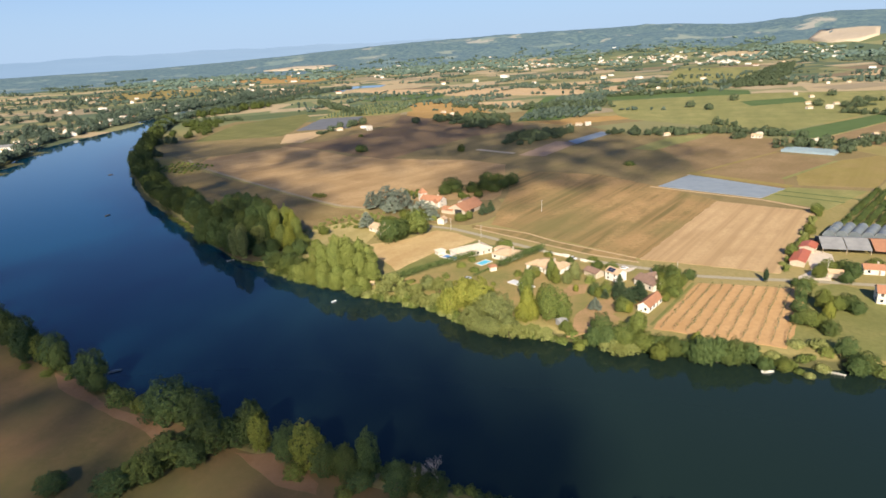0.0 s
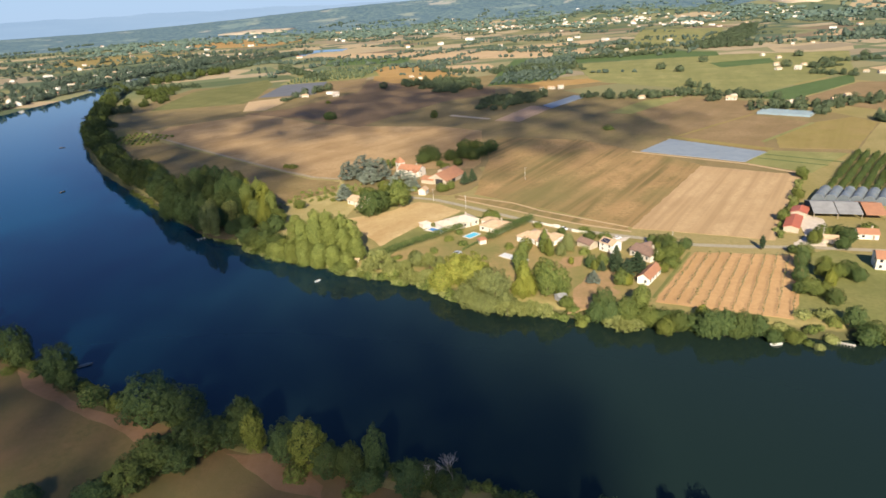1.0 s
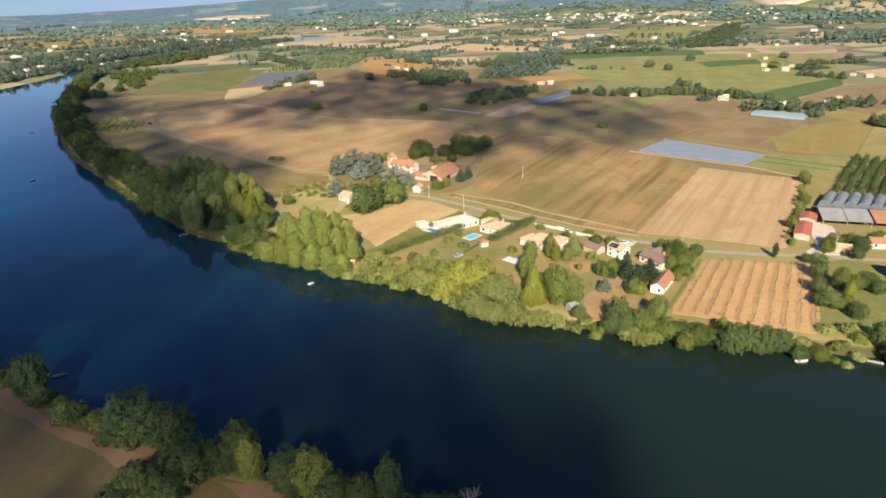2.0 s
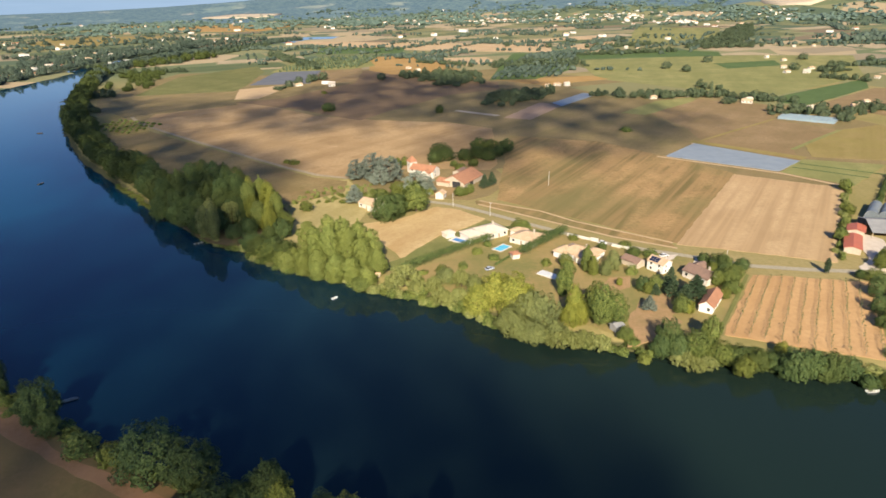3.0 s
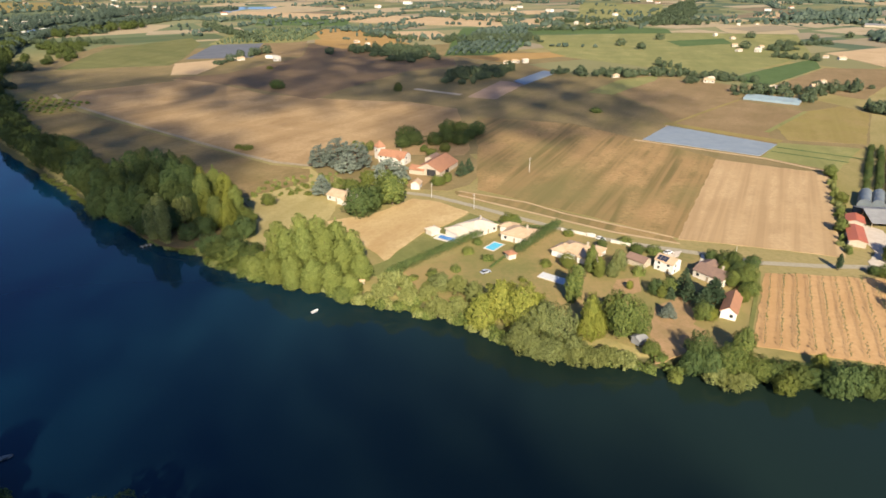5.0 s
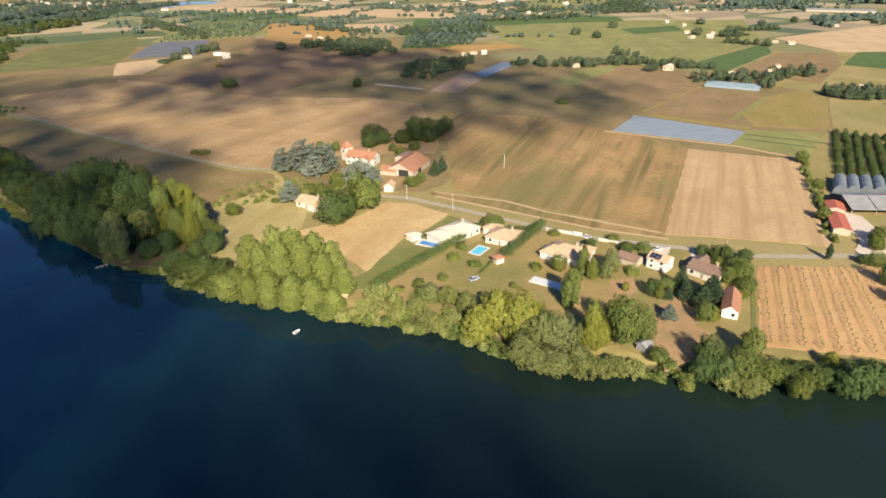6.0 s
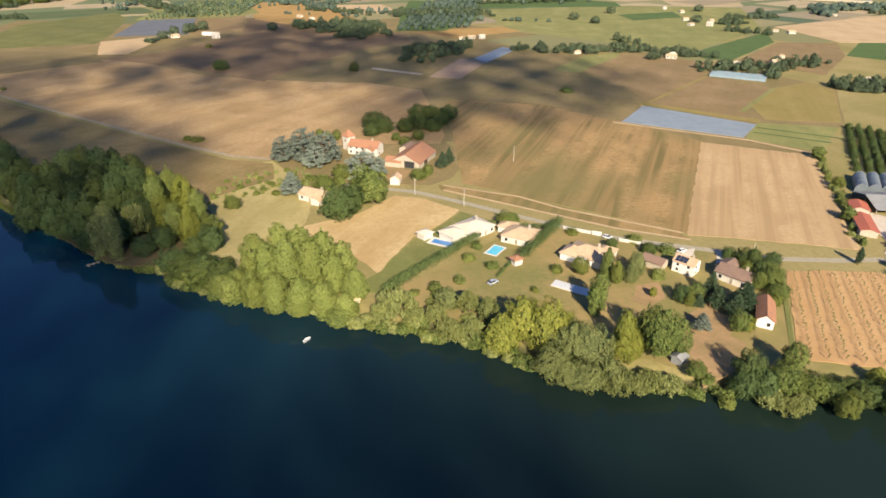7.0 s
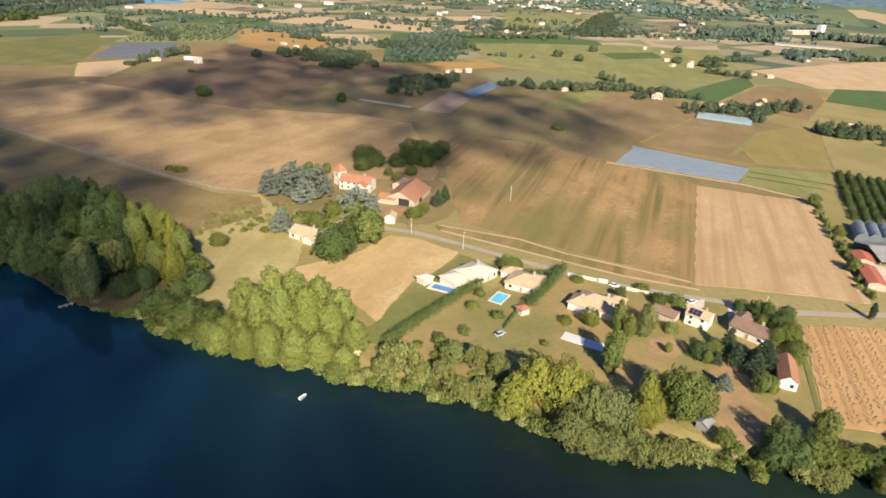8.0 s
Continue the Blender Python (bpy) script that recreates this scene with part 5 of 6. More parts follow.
spots = [s for s in spots if clear(s[0], s[1]) and math.hypot(s[0] - 1455, (s[1] - 2810) * 0.75) > 250]
# woods round the works and along the lanes before it
wood_rng = np.random.default_rng(5)
WORKS_WOODS = [((831, 1345), (1030, 1390), 130, 22, 17), ((1120, 1345), (1300, 1200), 150, 16, 18), ((890, 1245), (915, 1215), 16, 8, 11),
               ((768, 1015), (885, 1020), 60, 14, 13), ((720, 930), (770, 1000), 22, 8, 11), ((1290, 1560), (1080, 1540), 60, 18, 15)]
for (ax, ay), (bx, by), many, spread, tall in WORKS_WOODS:
    for _ in range(many):
        k = wood_rng.uniform(0, 1)
        spots.append((ax + (bx - ax) * k + wood_rng.normal() * spread, ay + (by - ay) * k + wood_rng.normal() * spread, wood_rng.uniform(0.6, 1.0) * tall, wood_rng.uniform(9, 15)))
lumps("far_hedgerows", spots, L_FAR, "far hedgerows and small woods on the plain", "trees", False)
spots = []
for _ in range(900):
    x, y = rng.uniform(-1500, -560), rng.uniform(620, 1900)
    off = float(ring_distance(np.array(x), np.array(y), RIVER))
    if off > 10 and x < -0.25 * y and rng.random() < (1.0 if off < 150 else 0.22):
        for _ in range(4):
            spots.append((x + rng.normal() * 14, y + rng.normal() * 14, rng.uniform(4, 13), rng.uniform(5, 14)))
for x, y, ox, oy in along([(-534, 600), (-574, 693), (-624, 803), (-633, 939), (-640, 1090), (-640, 1300), (-590, 1530), (-480, 1760)], 6):
    for off in (3, 15):
        spots.append((x - off + rng.normal() * 4, y + rng.normal() * 4, rng.uniform(5, 13), rng.uniform(7, 13)))
for x, y, ox, oy in along([(-512, 876), (-560, 1000), (-575, 1130), (-560, 1300), (-500, 1500), (-400, 1700)], 8):
    spots.append((x + 8 + rng.normal() * 3, y + rng.normal() * 3, rng.uniform(9, 14), rng.uniform(10, 15)))
    spots.append((x + 18 + rng.normal() * 4, y + rng.normal() * 3, rng.uniform(9, 14), rng.uniform(10, 15)))
spots = [s for s in spots if clear(s[0], s[1])]
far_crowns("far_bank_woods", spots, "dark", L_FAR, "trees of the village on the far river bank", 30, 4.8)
spots = []
for _ in range(170):
    az, r = radians(rng.uniform(-30, 40)), rng.uniform(2400, 3300)
    n = int(rng.integers(4, 22))
    for _ in range(n):
        rr, aa = r + rng.normal() * 60, az + rng.normal() * 0.022
        if rr < 3500 and math.hypot(rr * math.sin(aa) - 1455, (rr * math.cos(aa) - 2810) * 0.75) > 250:
            spots.append((rr * math.sin(aa), rr * math.cos(aa), rng.uniform(7, 12), rng.uniform(12, 26)))
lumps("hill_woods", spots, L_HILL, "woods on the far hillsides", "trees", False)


# ---- houses ----
def gable_wall(bm, w, d, eave, rise):
    h = d / 2
    v = [bm.verts.new(p) for p in ((-w / 2, -h, 0), (w / 2, -h, 0), (w / 2, h, 0), (-w / 2, h, 0), (-w / 2, -h, eave), (w / 2, -h, eave), (w / 2, h, eave), (-w / 2, h, eave), (-w / 2, 0, eave + rise), (w / 2, 0, eave + rise))]
    for f in ((0, 1, 5, 4), (2, 3, 7, 6), (1, 2, 6, 9, 5), (3, 0, 4, 8, 7), (4, 5, 9, 8), (6, 7, 8, 9), (3, 2, 1, 0)):
        bm.faces.new([v[i] for i in f])


def gable_roof(bm, w, d, eave, rise, over=0.45, thick=0.22, drop=0.0):
    h = d / 2 + over
    k = rise / (d / 2)
    x0, x1 = -w / 2 - over * 0.7, w / 2 + over * 0.7
    z0, z1 = eave - k * over + 0.03, eave + rise + 0.03
    pts = [(-h, z0), (0, z1), (h, z0), (h, z0 + thick), (0, z1 + thick), (-h, z0 + thick)]
    a = [bm.verts.new((x0, y, z)) for y, z in pts]
    b = [bm.verts.new((x1, y, z)) for y, z in pts]
    n = len(pts)
    for i in range(n):
        bm.faces.new((a[i], a[(i + 1) % n], b[(i + 1) % n], b[i]))
    for s in (a, b):
        bm.faces.new((s[0], s[1], s[4], s[5]))
        bm.faces.new((s[1], s[2], s[3], s[4]))
    bmesh.ops.recalc_face_normals(bm, faces=bm.faces[:])


def hip_roof(bm, w, d, eave, rise, over=0.5, thick=0.2):
    x, y, r = w / 2 + over, d / 2 + over, max(w / 2 - d / 2, 0.0)
    s = max(d / 2 - w / 2, 0.0)
    z = eave - 0.05
    low = [bm.verts.new((px, py, z)) for px, py in ((-x, -y), (x, -y), (x, y), (-x, y))]
    mid = [bm.verts.new((px, py, z + thick)) for px, py in ((-x, -y), (x, -y), (x, y), (-x, y))]
    if r > 0.01:
        e = [bm.verts.new((-r, 0, z + thick + rise)), bm.verts.new((r, 0, z + thick + rise))]
        tops = ((0, 1, e[1], e[0]), (1, 2, e[1]), (2, 3, e[0], e[1]), (3, 0, e[0]))
    elif s > 0.01:
        e = [bm.verts.new((0, -s, z + thick + rise)), bm.verts.new((0, s, z + thick + rise))]
        tops = ((0, 1, e[0]), (1, 2, e[1], e[0]), (2, 3, e[1]), (3, 0, e[0], e[1]))
    else:
        e = [bm.verts.new((0, 0, z + thick + rise))]
        tops = ((0, 1, e[0]), (1, 2, e[0]), (2, 3, e[0]), (3, 0, e[0]))
    for t in tops:
        bm.faces.new([mid[q] if isinstance(q, int) else q for q in t])
    for i in range(4):
        j = (i + 1) % 4
        bm.faces.new((low[i], low[j], mid[j], mid[i]))
    bm.faces.new(low[::-1])
    bmesh.ops.recalc_face_normals(bm, faces=bm.faces[:])


def opening(base, name, w, h, x, y, z, facing, material, frame_mat):
    """A window or door with a frame, set on a wall; facing: degrees of its outward normal."""
    bm = bmesh.new()
    add_box(bm, 0, 0, 0, w + 0.24, 0.10, h + 0.24)
    a = radians(facing)
    m = pose(x + math.cos(a) * 0.04, y + math.sin(a) * 0.04, z - 0.12, 0, 0, facing + 90)
    o = part(name, bm, frame_mat, base)
    o.matrix_basis = m
    bm = bmesh.new()
    add_box(bm, 0, -0.045, 0.12, w, 0.06, h)
    part("pane" if name == "window" else "leaf", bm, material, o)
    return o


def house(x, y, turn, w, d, eave, rise, wall, roof, label, hip=False, name="house", wings=(), wins=True, chimney=True):
    base = root(name, x, y, 0, turn)
    bm = bmesh.new()
    if hip:
        add_box(bm, 0, 0, -0.3, w, d, eave + 0.3)
    else:
        gable_wall(bm, w, d, eave, rise)
    part("wall", bm, wall, base)
    bm = bmesh.new()
    (hip_roof if hip else gable_roof)(bm, w, d, eave, rise)
    part("roof", bm, roof, base)
    for wx, wy, wt, ww, wd, we, wr, wh in wings:
        m = pose(wx, wy, 0, 0, 0, wt)
        bm = bmesh.new()
        if wh:
            add_box(bm, 0, 0, -0.3, ww, wd, we + 0.3)
        else:
            gable_wall(bm, ww, wd, we, wr)
        o = part("wall", bm, wall, base)
        o.matrix_basis = m
        bm = bmesh.new()
        (hip_roof if wh else gable_roof)(bm, ww, wd, we, wr)
        o = part("roof", bm, roof, base)
        o.matrix_basis = m
    if wins:
        storeys = (1.0,) if eave < 4.2 else (0.9, 3.4)
        n = max(int(w / 3.2), 2)
        for z in storeys:
            for i in range(n):
                wx = -w / 2 + (i + 0.5) * w / n
                for sy, fa in ((-d / 2, -90), (d / 2, 90)):
                    if z < 2 and i == n // 2:
                        opening(base, "door", 1.0, 2.05, wx, sy, 0.14, fa, M_WOOD, M_WHITE)
                    else:
                        opening(base, "window", 1.15, 1.25, wx, sy, z, fa, M_DARK, M_WHITE)
            for sx, fa in ((-w / 2, 180), (w / 2, 0)):
                opening(base, "window", 1.0, 1.2, sx, -d / 5, z, fa, M_DARK, M_WHITE)
    if chimney:
        bm = bmesh.new()
        add_box(bm, w * 0.22, d * 0.12, eave + rise * 0.45, 0.7, 0.7, rise * 0.55 + 1.0, 0, 0.04)
        add_box(bm, w * 0.22, d * 0.12, eave + rise + 1.0, 0.85, 0.85, 0.12)
        part("chimney", bm, M_STONE, base)
    return tagged(base, label, "house" if name == "house" else name.replace("_", " "))


house(22.5, 276, 33, 14, 11, 2.9, 2.0, M_WALL, M_PALETILE, "single-storey white villa with pale tiled roof", True, wings=((-9.5, 1.5, 0, 8, 8, 2.7, 1.5, True),))
house(2.6, 274, 33, 4.6, 4.2, 2.4, 1.0, M_WALL, M_PALETILE, "small pale pool house beside the pool", True, "pool_house", wins=False, chimney=False)
house(40, 266.5, -36, 12.5, 11.5, 2.9, 2.2, M_WALL, M_SANDTILE, "single-storey villa with sand-coloured tiled roof", True, wings=((-7.5, 5.5, 0, 6.5, 6, 2.6, 1.3, True),))
house(32.3, 247, 20, 3.4, 3.2, 2.3, 1.0, M_WALL, M_REDTILE, "small garden shed with orange roof", True, "garden_shed", wins=False, chimney=False)
house(60.5, 247, -45, 14, 10.5, 2.9, 2.4, M_WHITE, M_SANDTILE, "villa with several orange hipped roofs", True, wings=((-5.5, -3.0, 90, 8, 6, 2.8, 1.9, True), (6.0, -2.2, 0, 6.5, 8, 2.8, 1.7, True), (5, 6.5, 0, 5.5, 4.5, 2.4, 1.2, True)))
solar_house = house(91.5, 231.5, -52, 9.5, 7.5, 5.0, 2.0, M_WHITE, M_SANDTILE, "two-storey white house with solar panels")
solar_house.matrix_basis = pose(91.5, 232, 0, 0, 0, -52) @ Matrix.Scale(0.82, 4)
for i in range(3):
    for j in range(2):
        bm = bmesh.new()
        add_box(bm, -3.6 + i * 1.75, -3.05 + j * 1.6, 0, 1.65, 1.5, 0.06)
        panel = part("solar_panel", bm, M_SOLAR, solar_house, "dark blue solar panel")
        panel.matrix_basis = pose(0, 0, 7.0, 0, 0, 0) @ pose(0, 0, 0.33, math.degrees(math.atan2(2.0, 3.75)), 0, 0) @ pose(0.4, -0.35, 0)
house(82, 237.5, -52, 8, 5.5, 2.6, 1.3, M_STONE, M_BROWNTILE, "low annex with brown tiled roof", False, "annex", wins=False, chimney=False)
house(105.5, 222.5, -58, 12, 8, 3.0, 1.9, M_WALL, M_BROWNTILE, "single-storey house with weathered brown roof", wings=((-5.0, 4.2, 90, 7, 6, 2.7, 1.4, False),))
house(100.5, 199.5, 55, 14, 4.9, 2.9, 1.7, M_WHITE, M_REDTILE, "long white house with orange tiled roof", chimney=False)
house(-13, 384, -28, 17, 9, 4.6, 2.6, M_WALL, M_REDTILE, "old white farmhouse with orange tiled roof", wings=((4.5, -5.5, 90, 5, 5, 4.0, 1.6, False),))
barn = house(11, 367, 60, 24, 16, 3.0, 4.0, M_STONE, M_REDTILE, "large barn with broad orange tiled roof", False, "barn", wings=((-9.5, 6.5, 90, 9, 7, 2.8, 1.6, False),), wins=False, chimney=False)
# dark panel in the gable stands for the shadow inside its open end
opening(barn, "door", 5.5, 3.6, -12, -2.5, 0.14, 180, M_DARK, M_WOOD)
opening(barn, "door", 4.5, 2.6, -3, -8, 0.14, -90, M_DARK, M_WOOD)
house(-2, 336, 72, 5.5, 4.6, 3.0, 1.5, M_WALL, M_SANDTILE, "small white gabled outbuilding by the road", False, "outbuilding", wins=False, chimney=False)
house(-40, 321.5, -38, 12.5, 9, 2.8, 1.8, M_WALL, M_SANDTILE, "low cottage with sand-coloured roof among shrubs", wings=((4.5, -4, 90, 5, 4.5, 2.4, 1.2, False),))
house(10, 384, 58, 9, 6, 2.8, 1.5, M_STONE, M_BROWNTILE, "stone outbuilding behind the farm", False, "outbuilding", wins=False, chimney=False)
house(198.5, 202.5, -20, 10, 8, 5.0, 1.9, M_WALL, M_REDTILE, "two-storey white house with orange roof")
house(209.5, 236, -15, 8.5, 6, 2.8, 1.5, M_WALL, M_REDTILE, "white house with orange roof behind trees")
house(196, 270, 57, 10, 7, 2.8, 1.0, M_STONE, M_REDSHEET, "farm shed with red metal roof", False, "farm_shed", wins=False, chimney=False)
house(185, 254, 59, 19, 6.4, 2.6, 0.8, M_STONE, M_REDSHEET, "long farm shed with red metal roof", False, "farm_shed", wins=False, chimney=False)
house(191, 232, -20, 6, 4.5, 2.4, 1.0, M_STONE, M_SANDTILE, "small outbuilding beside the yard", False, "outbuilding", wins=False, chimney=False)

tower = root("tower", -21.7, 392.7, 0, 33)
bm = bmesh.new()
add_box(bm, 0, 0, -0.3, 4.8, 4.8, 7.8)
part("wall", bm, M_WALL, tower)
bm = bmesh.new()
hip_roof(bm, 4.8, 4.8, 7.5, 3.6, 0.35)
part("roof", bm, M_REDTILE, tower)
for fa, x, y in ((-90, 0, -2.4), (180, -2.4, 0)):
    opening(tower, "window", 0.8, 1.2, x, y, 4.8, fa, M_DARK, M_STONE)
tagged(tower, "square white tower with steep orange pyramid roof", "tower")

# hangar: one long roof in three lengths, open to the front
hangar = root("hangar", 219, 271, 0, -14)
for i, m_ in enumerate((M_GREYSHEET, M_GREYSHEET, M_REDTILE)):
    bm = bmesh.new()
    gable_roof(bm, 10.6 if i < 2 else 9.0, 22, 2.7, 2.9, 0.2, 0.15)
    o = part("roof", bm, m_, hangar)
    o.matrix_basis = pose(-11.4 + i * 11.2, 0, 0.1 * (i == 1))
for i in range(4):
    for y in (-10.2, 0, 10.2):
        bm = bmesh.new()
        add_box(bm, -16.2 + i * 10.6, y, -0.2, 0.3, 0.3, 3.2 if y else 5.7)
        part("post", bm, M_WOOD, hangar)
bm = bmesh.new()
add_box(bm, -0.5, 10.4, -0.2, 31.6, 0.15, 3.1)
part("back_wall", bm, M_GREYSHEET, hangar)
tagged(hangar, "open farm hangar with grey sheet roofs", "hangar")


def tunnel(x, y, turn, length, width, h, material, label):
    base = root("polytunnel", x, y, 0, turn)
    bm = bmesh.new()
    n = 10
    rings = []
    for sx in (-length / 2, length / 2):
        rings.append([bm.verts.new((sx, -math.cos(math.pi * i / n) * width / 2, math.sin(math.pi * i / n) ** 0.8 * h)) for i in range(n + 1)])
    for i in range(n):
        bm.faces.new((rings[0][i], rings[0][i + 1], rings[1][i + 1], rings[1][i]))
    for r in rings:
        bm.faces.new(r)
    bmesh.ops.recalc_face_normals(bm, faces=bm.faces[:])
    part("cover", bm, material, base)
    for k in range(int(length / 6) + 1):
        bm = bmesh.new()
        sx = -length / 2 + k * length / max(int(length / 6), 1)
        arcs = []
        for dx, lift in ((-0.09, 0.0), (-0.09, 0.10), (0.09, 0.10), (0.09, 0.0)):
            arcs.append([bm.verts.new((sx + dx, -math.cos(math.pi * i / n) * (width / 2 + lift), math.sin(math.pi * i / n) ** 0.8 * (h + lift))) for i in range(n + 1)])
        for p, q in zip(arcs, arcs[1:] + arcs[:1]):
            for i in range(n):
                bm.faces.new((p[i], q[i], q[i + 1], p[i + 1]))
        part("hoop", bm, M_GREYSHEET, base)
    return tagged(base, label, "polytunnel", "polytunnels")


for i in range(6):
    tunnel(221 + i * 5.6, 297 - i * 1.9, 52, 20, 6.2, 4.6, M_BLUEFILM, "blue-grey film polytunnel behind the hangar")
for i in range(3):
    tunnel(318 - 11 + i * 5.0 + 6, 543 - 5 + i * 6.2, -39, 44, 6.4, 2.3, M_TEAL, "long pale film polytunnel")

# mid-distance and far houses
protos = [house(277, 677, -20, 8, 6, 3.0, 1.5, M_WALL, M_SANDTILE, "white country house with tiled roof"),
          house(304, 634, -30, 10, 6, 2.6, 1.5, M_WALL, M_SANDTILE, "low country house with sand-coloured roof"),
          house(340, 583, 10, 8, 6, 4.0, 1.5, M_WALL, M_PALETILE, "two-storey pale country house")]


def cheap_house(w, d, eave, rise, wall, roof, label):
    return house(0, 0, 0, w, d, eave, rise, wall, roof, label, wins=False, chimney=False)


FAR = [cheap_house(12, 9, 5, 2.2, M_WHITE, M_SANDTILE, "far white village house"), cheap_house(16, 9, 4, 2.2, M_WALL, M_REDTILE, "far village house with orange roof"),
       cheap_house(20, 12, 5, 1.6, M_WHITE, M_PALETILE, "far pale village building")]
free = {0, 1, 2}


def far_house(x, y, scale=1.0, group="village houses"):
    k = int(rng.integers(3))
    z = float(land(x, y))
    m = pose(x, y, max(z, -1), 0, 0, float(rng.uniform(-60, 60))) @ Matrix.Diagonal((scale, scale, scale, 1))
    if k in free:
        free.discard(k)
        FAR[k].matrix_basis = m
        tagged(FAR[k], group=group)
    else:
        s = FAR[k].scale
        tagged(copy_thing(FAR[k], m @ Matrix.Diagonal((1 / s[0], 1 / s[1], 1 / s[2], 1))), group=group)


for i, (x, y) in enumerate([(388, 592), (456, 861), (479, 854), (534, 793), (544, 777), (411, 502), (263, 679), (422, 596), (518, 1052), (522, 1004), (696, 1243), (653, 1232), (742, 941),
                            (-62, 999), (-45, 960), (123, 775), (136, 782), (147, 779), (254, 682), (220, 671), (309, 642), (415, 621), (-195, 824), (-150, 815), (477, 912), (509, 899), (349, 1276), (362, 1239)]):
    copy_thing(protos[i % 3], pose(x, y, 0, 0, 0, float(rng.uniform(-50, 30))) @ Matrix.Scale(float(rng.uniform(0.7, 1.05)), 4))
for x, y in [(-713, 939), (-648, 890), (-668, 947), (-660, 1040), (-712, 1135), (-765, 1310), (-756, 1368), (-1043, 1391), (-1198, 1740), (-620, 764), (-640, 726), (-669, 1333), (-1147, 2320),
             (-614, 1693), (-616, 1796), (-752, 1873), (-787, 1785), (115, 1601), (743, 2168), (761, 2143), (-73, 2927), (-429, 2845), (-410, 2845)]:
    far_house(x, y, 0.8)
for x, y, ox, oy in along([(-556, 610), (-600, 700), (-650, 810), (-660, 939), (-668, 1090), (-668, 1300), (-620, 1530)], 13):
    if rng.random() < 0.85:
        d = abs(rng.normal()) * 45
        far_house(x - d, y + rng.normal() * 8, rng.uniform(0.4, 0.7))
for cx, cy, dx, dy, n in [(330, 2560, 110, 110, 60), (640, 2620, 120, 110, 75), (770, 2200, 70, 110, 30), (1050, 2380, 110, 120, 35), (150, 2480, 80, 120, 20)]:
    for _ in range(n):
        far_house(rng.normal() * dx + cx, rng.normal() * dy + cy, rng.uniform(0.45, 0.85), "town houses")
for _ in range(50):
    az, r = radians(rng.uniform(-40, 32)), rng.uniform(1500, 3300)
    x, y = r * math.sin(az), r * math.cos(az)
    if clear(x, y):
        far_house(x, y, rng.uniform(0.7, 1.2), "scattered far houses")
house(930, 1165, -36, 115, 30, 3.6, 1.8, M_STONE, M_GREYSHEET, "long low pale-roofed sheds beyond the fields", False, "warehouse", wins=False, chimney=False)
house(1185, 1478, 15, 130, 36, 7, 2.5, M_STONE, M_PALETILE, "large pale works building among trees", False, "warehouse", wins=False, chimney=False)
house(1200, 1440, 15, 16, 12, 24, 1.5, M_WHITE, M_WHITE, "tall white silo block beside the works", False, "silo", wins=False, chimney=False)
warehouse = house(-650, 745, 30, 46, 26, 6, 2.0, M_WHITE, M_GREYSHEET, "large white warehouse on the far bank", False, "warehouse", wins=False, chimney=False)
house(-160, 838, -20, 15, 5, 2.4, 1.0, M_WHITE, M_WHITE, "row of white farm sheds", False, "farm_shed", wins=False, chimney=False)
house(-205, 822, 10, 9, 6, 2.6, 1.1, M_WHITE, M_PALETILE, "white farm shed beside a field", False, "farm_shed", wins=False, chimney=False)


# ---- vineyard ----
def vine():
    base = root("vine", 0, 0)
    bm = bmesh.new()
    add_rod(bm, (0, 0, -0.2), (0.05, 0, 1.9), 0.07, 0.05, 5)
    part("stake", bm, M_WOOD, base)
    c = [(rng.uniform(-0.22, 0.22), rng.uniform(-0.22, 0.22), rng.uniform(0.6, 1.9), 0.28) for _ in range(7)]
    v, f = clump_leaves(c, 56, 0.11)
    raw("foliage", v.tolist(), f.tolist(), L_DARK, base)
    return tagged(base, "young vine on a wooden stake in bare soil", "vine", "vineyard rows")


first = vine()
for i in range(10):
    ax, ay = 99.5 + i * 4.55, 177 - i * 1.75
    bx, by = 129.0 + i * 4.62, 223.5 - i * 0.75
    for j in range(21):
        k = (j + 0.5) / 21
        m = pose(ax + (bx - ax) * k + rng.normal() * 0.12, ay + (by - ay) * k + rng.normal() * 0.12, 0.08, 0, 0, float(rng.uniform(0, 360))) @ Matrix.Scale(float(rng.uniform(0.75, 1.2)), 4)
        if i == 0 and j == 0:
            first.matrix_basis = m
        else:
            s = first.scale
            copy_thing(first, m @ Matrix.Diagonal((1 / s[0], 1 / s[1], 1 / s[2], 1)))


# ---- pools, slabs, walls, poles, vehicles and boats ----
def pool(x, y, turn, l, w, material, deck, label):
    base = root("swimming_pool", x, y, 0, turn)
    bm = bmesh.new()
    for px, py, sx, sy in ((0, -(w + deck) / 2, l + 2 * deck, deck), (0, (w + deck) / 2, l + 2 * deck, deck), (-(l + deck) / 2, 0, deck, w), ((l + deck) / 2, 0, deck, w)):
        add_box(bm, px, py, 0, sx, sy, 0.22, 0, 0.03)
    part("deck", bm, M_DECK, base)
    bm = bmesh.new()
    add_box(bm, 0, 0, -0.2, l, w, 0.32)
    part("pool_water", bm, material, base, "clear blue pool water")
    return tagged(base, label, "swimming pool")


pool(8.6, 268.2, -36, 8.6, 3.6, M_POOL, 1.3, "rectangular blue swimming pool with pale deck")
pool(27.4, 258.5, 48, 7.5, 4.2, M_POOL2, 0.6, "turquoise swimming pool beside the villa")
slab = root("pool_cover", 46.3, 226.6, 0, -42)
bm = bmesh.new()
add_box(bm, 0, 0, 0, 14.2, 4.8, 0.30, 0, 0.05)
part("slab", bm, M_DECK, slab)
